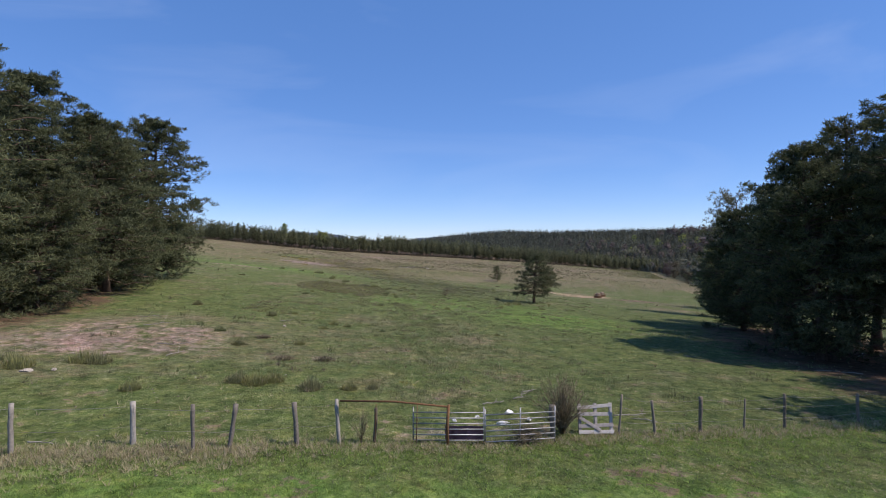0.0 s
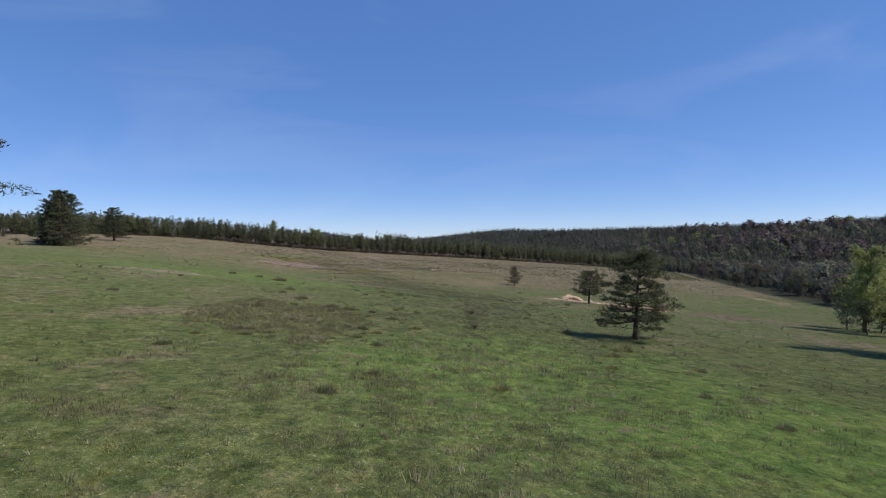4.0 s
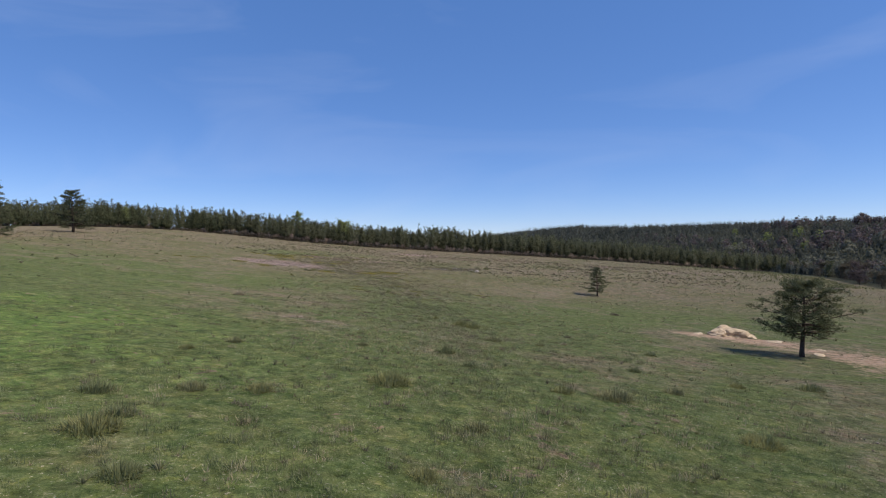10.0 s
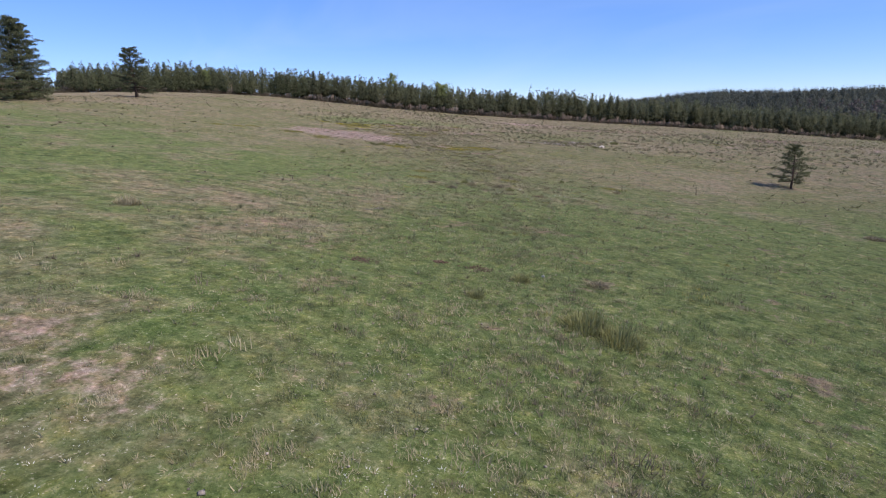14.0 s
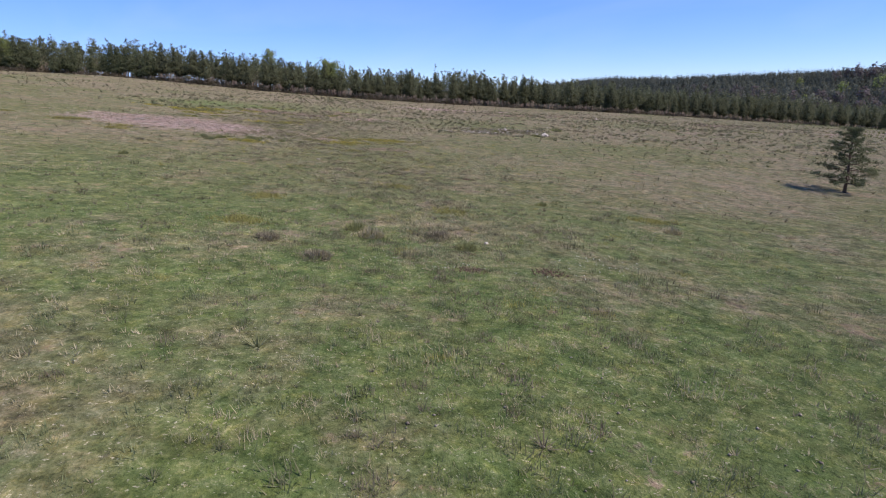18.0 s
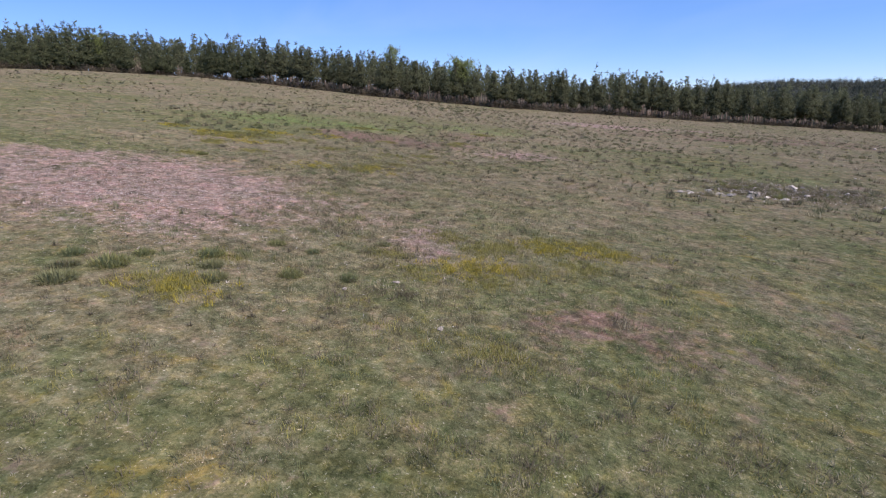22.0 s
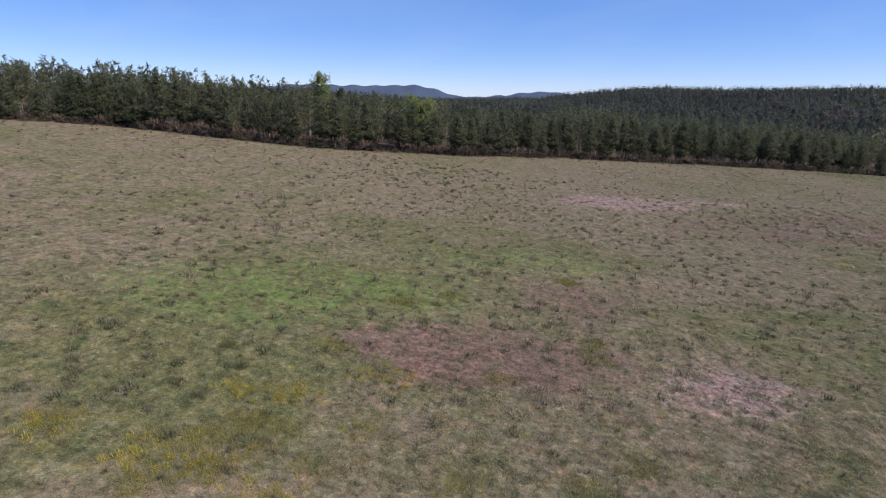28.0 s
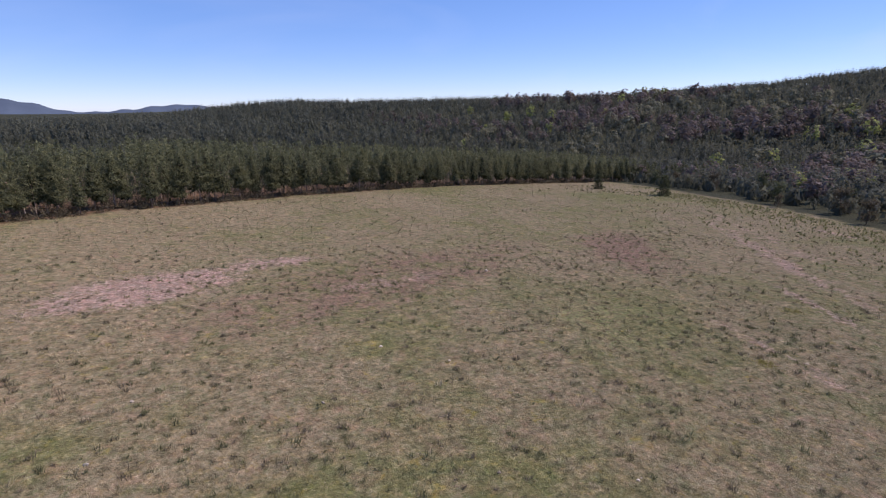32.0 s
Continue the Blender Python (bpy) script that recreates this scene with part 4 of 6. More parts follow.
        h = g.uniform(0.7, 1.1, n) * np.clip(8 + 0.05 * east_of(x, y), 8, 20)
        d = g.normal(size=(n, m, 3))
        d *= (g.uniform(0.3, 1, (n, m)) ** 0.5 / (np.linalg.norm(d, axis=2)))[:, :, None]
        at = np.stack([x, y, land(x, y) + h * 0.58], 1)[:, None] + d * np.stack([h * 0.36, h * 0.36, h * 0.42], 1)[:, None]
        at = at.reshape(-1, 3)
        v, f = flakes(g, at, d.reshape(-1, 3) + [0, 0, 0.4], np.repeat(h, m) * g.uniform(0.06, 0.11, n * m), 5, 0.25)
        stuff(name, v, f, mat, label, "forest", np.repeat(g.uniform(0, 1, n), m * 15))

    # brownish undergrowth along the foot of the wood
    g = np.random.RandomState(61)
    n, m = 1500, 14
    x = g.uniform(-330, 150, n)
    y = np.interp(x, [q[0] for q in WOOD_EDGE], [q[1] for q in WOOD_EDGE]) + g.exponential(4.0, n) + 0.5 - (x < -225) * g.uniform(0, 60, n)
    h = np.minimum(g.uniform(0.6, 2.2, n) * (1 + 0.5 * waves(x, y, 9, 63)), 3.4) * np.where(x < -200, 1.4, 1)
    d = g.normal(size=(n, m, 3))
    d[:, :, 2] = np.abs(d[:, :, 2])
    d = unit(d) * g.uniform(0.3, 1, (n, m, 1))
    at = (np.stack([x, y, land(x, y)], 1)[:, None] + d * np.stack([h * 0.9, h * 0.9, h], 1)[:, None]).reshape(-1, 3)
    v, f = sprays(g, at, np.repeat(np.clip(h, 0.5, 1.4), m) * 0.6, 4, 0.3, 0.6, 0.8, d.reshape(-1, 3) + [0, 0, 0.3])
    stuff("edge_undergrowth", v, f, UNDERGROWTH, "brown and olive undergrowth along the wood's foot", "shrubs", np.repeat(g.uniform(0, 1, n), m * 12))


wood_behind()

def far_hills():
    """Hills on the skyline, several kilometres off, with the haze's blue put into their colour."""
    a = np.radians(np.linspace(-8, 34, 90))
    v, f = [], []
    for k, (r, zz) in enumerate(((3900, 1.0), (4100, 0.0), (3700, 0.0))):
        deg = np.degrees(a)
        top = 66 * smooth(deg, 7.5, 12.5) * (1 - smooth(deg, 24, 32)) + 6 * np.exp(-((deg - 13.5) / 2) ** 2) + 40 * np.exp(-((deg - 0) / 4.0) ** 2) + 4 * np.sin(deg * 3.1) + 2 * np.sin(deg * 11)
        v.append(np.stack([-20 - r * np.sin(a), 150 + r * np.cos(a), np.where(zz > 0, top, -60.0)], 1))
    n = len(a)
    q = np.arange(n - 1)
    for lo, hi in ((2, 0), (0, 1)):
        f += [np.stack([lo * n + q, lo * n + q + 1, hi * n + q + 1], 1), np.stack([lo * n + q, hi * n + q + 1, hi * n + q], 1)]
    tagged(new("backdrop", tri_mesh("backdrop", np.vstack(v), np.vstack(f), HAZED_HILL)), "wooded hills far on the skyline, coloured haze blue", "hills", "", "structure")


far_hills()
# brush along the eastern edge of the meadow
g = np.random.RandomState(55)
BRUSH = [leafy_meshes("brush_tree", 61 + k, 8, 3.0, m, 24, 20, 0.55, 7, 0.08) for k, m in enumerate((BUD_LEAF, UNDERGROWTH, PINK_BUD, NEEDLE))]
for i in range(64):
    y = g.uniform(120, 450)
    x = np.interp(y, [p[0] for p in EAST_EDGE], [p[1] for p in EAST_EDGE]) + g.uniform(2, 42)
    k = (0, 1, 1, 2, 3, 3, 3, 1)[g.randint(8)]
    plant("brush_tree", BRUSH[k], x, y, ("pale budding", "bare brown", "reddish budding", "dark leafy")[k] + " shrub tree at the meadow edge", "tree", "brush along the valley", g.uniform(0, 360), g.uniform(0.5, 1.25))
for x, y, s in ((54, 108, 0.88), (60, 116, 0.8), (66, 106, 0.7), (73, 128, 0.7)):
    plant("broadleaf_tree", LIME, x, y, "yellow-green leafy tree beside the sandy track", "tree", "leafy trees by the track", 90 * s, s)
for i, (x, y, s) in enumerate(((52, 105, 0.55), (55, 103, 0.7), (58, 110, 0.8), (61, 109, 0.6), (63, 113, 0.85), (57, 115, 0.6), (67, 112, 0.75), (70, 120, 0.8))):
    plant("brush_tree", BRUSH[(3, 0, 3, 1)[i % 4]], x, y, ("dark leafy", "pale budding", "dark leafy", "bare brown")[i % 4] + " shrub tree beside the sandy track", "tree", "brush beside the track", 77 * i, s)

# ---- the fence and what lies along it ----
def rod_mesh(name, points, radii, mat, sides=6):
    v, f = tube(points, radii, sides)
    return tri_mesh(name, v, f, mat)


def rough_post(seed, h, r=0.055, mat=None):
    """A split or round stake, uneven, with a chipped top."""
    g = np.random.RandomState(seed)
    zs = np.linspace(-0.35, h, 7)
    p = np.c_[np.cumsum(g.normal(0, 0.008, (7, 2)), 0), zs]
    v, f = tube(p, r * g.uniform(0.85, 1.15, 7), 7)
    v += g.normal(0, 0.004, v.shape)
    return tri_mesh("post", v, f, mat or POST_WOOD)


def box_mesh(name, sx, sy, sz, mat, bev=0.006):
    bm = bmesh.new()
    bmesh.ops.create_cube(bm, size=1, matrix=Matrix.Diagonal((sx, sy, sz, 1)))
    bmesh.ops.bevel(bm, geom=bm.edges[:], offset=bev, segments=1, affect="EDGES")
    me = bpy.data.meshes.new(name)
    bm.to_mesh(me)
    bm.free()
    me.materials.append(mat)
    return me


def child(name, me, parent, m, label=""):
    ob = part(name, me, None, parent, label)
    ob.matrix_basis = m
    return ob


def fence_run(label, stakes, strands, seed, thick, mat):
    """Stakes (x, y, height, lean, turn of the lean) and sagging wires between them, under one base."""
    x0, y0 = stakes[0][:2]
    z0 = height(x0, y0)
    e = thing("fence", x0, y0, z0, label, "fence", "field fence")
    tops = []
    for i, (x, y, h, lean, turn) in enumerate(stakes):
        m = pose(x - x0, y - y0, height(x, y) - z0, lean, 0, turn)
        child("post", rough_post(seed + i, h, thick + 0.012 * (i % 3), mat), e, m)
        tops.append((m, h))
    for (ma, ha), (mb, hb) in zip(tops, tops[1:]):
        for k in strands:
            a, b = ma @ Vector((0, -0.06, ha * k)), mb @ Vector((0, -0.06, hb * k))
            t = np.linspace(0, 1, 7)
            p = np.outer(1 - t, a) + np.outer(t, b)
            p[:, 2] -= 0.10 * (1 - k * 0.6) * 4 * t * (1 - t)
            child("wire", rod_mesh("wire", p, [0.004] * 7, WIRE, 4), e, Matrix())
    return e


fence_run("weathered grey stake fence with thin slack wire", [(-14.6, 13.4, 1.25, 1, 0), (-11.35, 14.16, 1.37, 2, 90), (-8.75, 15.2, 1.22, -2, 30), (-6.93, 15.0, 1.30, 1, 0), (-6.05, 15.3, 1.28, 8, 90), (-4.29, 15.84, 1.25, -2, 90), (-3.1, 16.1, 1.32, -4, 90)], (0.45, 0.9), 100, 0.055, GREY_POST)
fence_run("dark wooden stake fence with tangled wire", [(5.75, 17.7, 1.35, 5, 90), (7.1, 18.1, 1.12, -6, 90), (8.8, 18.5, 1.22, 1, 0), (10.68, 19.2, 1.08, 1, 90), (12.3, 19.45, 1.28, 2, 0), (15.9, 20.7, 1.12, -1, 90), (20.0, 22.3, 1.15, 2, 0)], (0.35, 0.68, 0.94), 140, 0.036, POST_WOOD)


def tube_gate(x, y, wide, h, rails, label, rz=0.0, sheet=False):
    e = thing("metal_gate", x, y, height(x, y) + 0.05, label, "gate", "field gates", rz)
    for k in range(rails):
        z = 0.04 + (h - 0.08) * k / (rails - 1)
        child("rail", rod_mesh("rail", [(0, 0, z), (wide * 0.5, 0.004 * (k % 2), z - 0.008), (wide, 0, z)], [0.017] * 3, GALV, 6), e, Matrix())
    for u in (0, wide * 0.5, wide):
        child("upright", rod_mesh("upright", [(u, 0.02, -0.06), (u, 0.02, h + 0.12)], [0.022, 0.022], GALV, 6), e, Matrix())
    if sheet:
        g = np.random.RandomState(4)
        bm = bmesh.new()
        bmesh.ops.create_grid(bm, x_segments=12, y_segments=4, size=0.5, matrix=Matrix.Translation((wide * 0.72, 0.06, 0.24)) @ Matrix.Rotation(radians(90), 4, "X") @ Matrix.Diagonal((wide * 0.54, 0.42, 1, 1)))
        for v in bm.verts:
            v.co.y += g.normal(0, 0.012)
        bmesh.ops.solidify(bm, geom=bm.faces[:], thickness=0.006)
        part("sheet", bm, RED_SHEET, e, "faded red sheet behind the rails")
    return e


tube_gate(-0.9, 16.36, 2.13, 0.92, 6, "grey tube gate with a faded red sheet in the lower half", -1, True)
tube_gate(1.28, 16.33, 2.2, 0.90, 6, "grey tube gate half overgrown with dry brambles", 9)
frame_e = thing("pipe_frame", -3.05, 16.1, height(-3.05, 16.1), "rusty pipe frame with a long top rail over the gap", "gate frame")
dz = height(0.16, 16.33) - height(-3.05, 16.1)
child("top_rail", rod_mesh("top_rail", [(0, -0.08, 1.30), (1.6, 0.05, 1.24), (3.2, 0.20, dz + 1.14)], [0.03] * 3, RUST, 8), frame_e, Matrix())
child("upright", rod_mesh("upright", [(3.2, 0.17, dz - 0.3), (3.18, 0.19, dz + 0.6), (3.22, 0.20, dz + 1.2)], [0.045] * 3, RUST, 8), frame_e, Matrix())
for u, h in ((1.02, 1.15), (2.25, 1.2)):
    child("brace", rod_mesh("brace", [(u, 0.05, -0.1), (u + 0.03, 0.08, h)], [0.014] * 2, RUST, 5), frame_e, Matrix())
child("stake", rough_post(171, 1.0, 0.05), frame_e, pose(0.97, 0.2, 0, 0, 2, 0), "dark wooden stake")
stump = tagged(new("gate_post", rough_post(172, 1.05, 0.10)), "thick dark gate post beside a twiggy bush", "post")
stump.matrix_basis = pose(3.5, 17.25, height(3.5, 17.25), 2, -3, 0)

pal = thing("wooden_pallet", 5.0, 17.55, height(5.0, 17.55) + 0.02, "grey weathered pallet propped upright against the fence", "pallet", "", 6)
TILTED = pose(0, 0, 0, -14, 0, 0)
for x in (-0.52, 0.02, 0.54):
    child("beam", box_mesh("beam", 0.09, 0.09, 1.0, PALLET_WOOD), pal, TILTED @ pose(x, 0.07, 0.5, 0, 2, 0))
for z, tilt in ((0.10, 1), (0.30, -1), (0.66, 2), (0.90, -3)):
    child("slat", box_mesh("slat", 1.18, 0.022, 0.11, PALLET_WOOD), pal, TILTED @ pose(0.0, 0.012, z, 0, tilt, 0))
child("slat", box_mesh("slat", 0.80, 0.022, 0.10, PALLET_WOOD), pal, TILTED @ pose(-0.2, -0.014, 0.36, 0, 33, 0), "slanting loose slat")


def stem_bush(seed, h, w, mat, stems=26, leaves=5, size=0.16, blades=7):
    """Many thin stems from one foot, with small sprays along their upper halves."""
    g = np.random.RandomState(seed)
    wood, at = [], []
    for k in range(stems):
        a, o = g.uniform(0, 6.28), g.uniform(0.1, 1) * w * 0.5
        top = np.array([math.cos(a) * o, math.sin(a) * o, h * g.uniform(0.55, 1.05) * (1 - 0.35 * (o / (w * 0.5)) ** 2)])
        t = np.linspace(0, 1, 4)
        p = np.outer(t, top) * np.c_[t ** 0.6, t ** 0.6, np.ones(4)] + g.normal(0, 0.02 * h, (4, 3)) * t[:, None]
        p[0, 2] = -0.05
        wood.append(tube(p, np.linspace(0.011, 0.004, 4) * (0.6 + 0.5 * h), 3))
        u = g.uniform(0.25, 1.0, leaves)
        at.append(np.stack([np.interp(u, t, p[:, i]) for i in range(3)], 1) + g.normal(0, 0.04 * w, (leaves, 3)))
    at = np.vstack(at)
    at[:, 2] = np.maximum(at[:, 2], 0.04)
    v, f = sprays(g, at, g.uniform(0.7, 1.3, len(at)) * size, blades, 0.13, 0.6, 0.8, at * [0.8, 0.8, 1] / h + [0, 0, 0.5])
    tone = np.repeat(np.clip(g.normal(0.5, 0.2, len(at)), 0, 1), blades * 3)
    return tri_mesh("bush_stems", *joined(wood), TWIG), tri_mesh("bush_leaves", v, f, mat, None, tone)


def bush(meshes, x, y, s, label, group="", rz=0.0):
    e = thing("bush", x, y, height(x, y), label, "bush", group, rz)
    e.matrix_basis = pose(x, y, height(x, y), 0, 0, rz) @ Matrix.Diagonal((s, s, s, 1))
    part("stem_clump", meshes[0], None, e)
    part("foliage", meshes[1], None, e)


def tussock(seed, h, w, live, dead, blades=230):
    """A grassy or rush-like tussock: bent blades from one foot, a share of them dead."""
    g = np.random.RandomState(seed)
    out = []
    blades = int(blades * 3.2)
    for n, hh, mat, name in ((blades // 5, h * 0.75, dead, "dead_blades"), (blades, h, live, "blades")):
        a = g.uniform(0, 6.28, n)
        r0, u = w * 0.40 * np.sqrt(g.uniform(0, 1, n)), g.uniform(0.05, 1, n)
        b = a + g.normal(0, 0.5, n)
        way, side = np.stack([np.cos(b), np.sin(b), 0 * b], 1), np.stack([-np.sin(b), np.cos(b), 0 * b], 1)
        foot = np.stack([r0 * np.cos(a), r0 * np.sin(a), np.full(n, -0.04)], 1)
        top = hh * g.uniform(0.3, 1.08, n) ** 1.2 * (1 - 0.6 * u ** 2) * (1.1 - 0.7 * r0 / (w * 0.40))
        reach = w * 0.24 * u
        mid = foot + way * (0.35 * reach)[:, None] + np.stack([0 * u, 0 * u, 0.62 * top], 1)
        tip = foot + way * reach[:, None] + np.stack([0 * u, 0 * u, top], 1)
        wd = side * (g.uniform(0.0035, 0.008, n) * (0.5 + w))[:, None]
        v = np.stack([foot - wd, foot + wd, mid - wd * 0.8, mid + wd * 0.8, tip], 1).reshape(-1, 3)
        f = (np.arange(n) * 5)[:, None, None] + np.array([[0, 1, 3], [0, 3, 2], [2, 3, 4]])[None]
        out.append(tri_mesh("tussock_" + name, v, f.reshape(-1, 3), mat, None, np.repeat(np.clip(g.normal(0.5, 0.25, n), 0, 1), 5)))
    return out


bush(stem_bush(201, 2.0, 2.0, TWIG, 110, 9, 0.12, 7), 3.85, 17.45, 1.0, "tall twiggy bush with few leaves beside the gate")
bush(stem_bush(202, 1.1, 0.9, BROOM, 22, 6, 0.10, 6), -2.45, 16.2, 1.0, "thin leafy shrub inside the gate frame")
bush(stem_bush(203, 0.55, 1.9, TWIG, 70, 6, 0.14, 7), 2.6, 16.75, 1.0, "low dry bramble grown through the gate")
DARK = [tussock(210 + k, 0.5, 1.3, (BROOM, OLIVE_BROOM, GRASS)[k], OLIVE_BROOM, 190) for k in range(3)]
RIM = [tussock(216 + k, 0.6, 1.2, (BROOM, HEATHER, NEEDLE)[k], TWIG, 90) for k in range(3)]
BROWN = [tussock(220 + k, 0.4, 1.6, HEATHER if k else TWIG, STRAW_GRASS, 190) for k in range(3)]
DRYB = [tussock(230 + k, 0.65, 1.3, (STRAW_GRASS, OLIVE_BROOM)[k], OLIVE_BROOM, 190) for k in range(2)]
TALL_TUFT = [tussock(250 + k, 0.85, 1.4, (OLIVE_BROOM, BROOM)[k], STRAW_GRASS, 200) for k in range(2)]
LOW_CLUMPS = ((10, 54.4, .6), (-12.2, 44.6, .6), (-6.4, 55.3, .9), (-5.1, 58.9, .7), (0.4, 58.3, .8), (-15.7, 61.7, .9), (11.8, 64.7, .7), (6.8, 63.8, .7), (9.2, 58.6, .6), (-7.1, 40, .7), (-8.4, 38, .7), (-4.3, 38.1, .6), (3.9, 39.2, .5), (-6.6, 86.1, .8), (-7.6, 72.1, .9), (-7.3, 67.8, .8), (0.2, 85.6, .6), (7, 93.6, .6), (7.6, 85.1, .6), (7.4, 75.3, .6), (8.9, 72.6, .6), (14.8, 75.8, .6), (8, 67.6, .9), (-5.7, 65.1, .7), (23.2, 108.4, .9), (-6.3, 88.5, .8), (-4.6, 85.3, .9), (3.7, 91.3, .5), (7.2, 96.5, .6), (-4.8, 92.5, .4))
FAR_CLUMPS = ((-7, 102.2, .8), (-9.9, 103.7, .8), (-11.9, 103, .8), (-13.9, 108.7, .8), (-8.3, 110.5, 1.4), (-8.7, 112, .9), (-8.1, 107, .9), (-2.8, 120.3, 1.7), (0.1, 127, 1.0), (6.8, 122.5, 1.5), (11, 118, 1.3), (-11, 113.9, 1.1), (-8.8, 115.7, 1.0), (-6.8, 116.7, 1.0), (-5.8, 108.3, .9), (-12.2, 125.1, .9), (-12.8, 121.8, .7), (-1.7, 131, 1.3), (-6.5, 129.6, .8), (4.6, 122.4, .9), (9.8, 132.3, .9), (10.4, 126.3, 1.0), (15.2, 130.7, .9), (19.6, 131.7, 1.4), (1.2, 115.4, .8), (0.2, 110.8, .7), (12.9, 141, 1.0), (4.6, 140.5, .8))
for i, (x, y, s) in enumerate(LOW_CLUMPS + FAR_CLUMPS):
    bush(DARK[i % 3], x, y, s, "low dark green rushy clump in short grass", "rushy clumps in the meadow", 70 * i)
for i, (x, y, s) in enumerate(((-15.8, 87.6, 1.3), (-20.3, 99.3, 1.3), (-26.5, 115.4, 2.1), (-32.3, 123.8, 1.4), (-36.9, 124.3, 1.3), (-16.9, 78.6, .9), (9.6, 70.6, 1.1), (7.9, 79.3, .8), (0.9, 140.3, 1.5))):
    bush(DARK[i % 2] if s > 1.2 else TALL_TUFT[i % 2], x, y, s, "tall olive and straw tussock on the meadow", "tall tussocks on the meadow", 50 * i)
for x, y, k in ((0.3, 76.3, 0.9), (0.6, 88.5, 1.1)):
    bush(stem_bush(205, 0.75, 2.0, HEATHER, 60, 4, 0.08, 4), x, y, k, "sparse reddish-brown twiggy shrub in the grass", "twiggy shrubs", 90 * k)
ROUGH = ((-30, 81, 1.2), (-19, 92, 1.1), (-14, 34, .9), (-11, 33, .9), (-8, 27, 1.0), (-6, 27, 1.0))
for i, (x, y, s) in enumerate(ROUGH):
    bush((DARK + BROWN)[i % 6], x, y, s * 0.85, "rough brownish heath bush in thin grass", "brown heath bushes", 50 * i)
g = np.random.RandomState(15)
BROOM_TALL = [tussock(240 + k, 0.42, 1.5, (OLIVE_BROOM, HEATHER, BROOM)[k], (TWIG, TWIG, STRAW_GRASS)[k], 260) for k in range(3)]
for i in range(34):
    u, v = g.uniform(0, 1), g.uniform(0, 1)
    bush(BROOM_TALL[(0, 2, 0, 1, 2)[i % 5]], -18 + 12 * u + g.normal(0, 0.8), 65.5 + 17 * v + g.normal(0, 0.6), g.uniform(0.4, 0.85), "olive and straw-coloured broom in a rough patch", "broom in the rough patch", 61 * i)
for i, (x, y, s) in enumerate(((-16.7, 25.2, 1.5), (-15.9, 25.0, 1.3), (-18.4, 23.4, 1.5), (-19.2, 23.9, 1.3), (-7.6, 21.9, 1.2), (-8.4, 22.1, 1.1), (-7.0, 22.4, 1.0), (-5.3, 21.7, 1.1), (-3.8, 21.9, 0.8), (-2.9, 22.2, 0.6), (-11.8, 20.4, 0.9), (-11.6, 30.7, 0.9), (-8.3, 31.4, 0.8), (-13.5, 42.7, 1.0), (-8.2, 40.7, 0.9), (-21, 46.4, 1.0))):
    bush(TALL_TUFT[i % 2], x, y, s * 0.75, "tall rough olive tussock near the fence", "tall tussocks by the fence", 70 * i)
for i, (x, y, s) in enumerate(((-10.5, 82.3, 1.4), (-12, 83, 1.2), (-6.2, 78.1, 1.0), (-4.1, 73.8, 0.9))):
    bush(BROOM_TALL[i % 3], x, y, s, "single olive broom bush on short grass", "single broom bushes", 61 * i)
SLOPE_BUSHES = ((-27.2, 154.3, 1.3), (-2.3, 149.6, 1.6), (-1.2, 148.8, 1.4), (18.4, 185, 1.3), (7.6, 149.4, .7), (6.6, 142.6, .6), (-6.5, 150.8, .7), (-5.4, 154.3, .8), (-2.3, 155.5, .8), (-15, 191.6, 1.1), (-17.8, 190.3, 1.2), (-18.8, 191.2, 1.1), (-13.3, 189.7, .9), (-21.6, 187.5, 1.0), (-18.8, 185.8, 1.1), (-2.5, 198.2, 1.0), (-9.6, 204.4, .8), (-43, 207, .8), (-49, 217, .8), (-46, 224, .7), (-22, 261, 1.3), (-16, 264, 1.2), (-61, 246, .9), (-10, 269, 1.5))
for i, (x, y, s) in enumerate(SLOPE_BUSHES):
    bush((DRYB[0], DRYB[1], DRYB[1], BROWN[1], BROWN[2])[i % 5], x, y, s, "dry brownish shrub on the grazed slope", "dry shrubs on the slope", 40 * i)
g = np.random.RandomState(19)
for i in range(60):
    y = g.uniform(318, 435)
    x = np.interp(y, [q[0] for q in EAST_EDGE], [q[1] for q in EAST_EDGE]) - abs(g.normal(0, 26)) - 2
    bush(RIM[i % 3], x, y, g.uniform(0.6, 1.5), "dark low shrub on the meadow's far rim", "shrubs on the rim", 50 * i)
for i, (x, y, s) in enumerate(((-8.8, 261.2, 1.5), (-5.2, 271.2, 2.0), (-9.2, 262, 1.1))):
    bush(DARK[i], x, y, s, "dark green shrub beside the rubble", "shrubs by the rubble", 80 * i)
for i in range(26):
    bush((BROWN[0], DRYB[0], DARK[1], DRYB[1])[i % 4], -18.5 + g.normal(0, 2.6), 266 + g.normal(0, 1.6), g.uniform(0.5, 0.95), "grey twiggy scrub grown over the rubble", "scrub on the rubble", 47 * i)
RUSHES = ((-45, 223, 1.1), (-45, 225, 1.2), (-47, 225, .8), (-46, 224, .8), (-45, 226.5, .7), (-43, 228, .9), (-41, 226, .9), (-39, 228, .8), (-37, 229, .7), (-42, 227, .8), (-42, 231, .7), (-40, 231, .6), (-38, 234, .6), (-72, 266, .9), (-70, 264, .8), (-81, 218, .8))
for i, (x, y, s) in enumerate(RUSHES):
    bush(DARK[i % 3], x, y, s * 1.15, "dark green rush-like tuft on thin turf", "rush tufts", 60 * i)


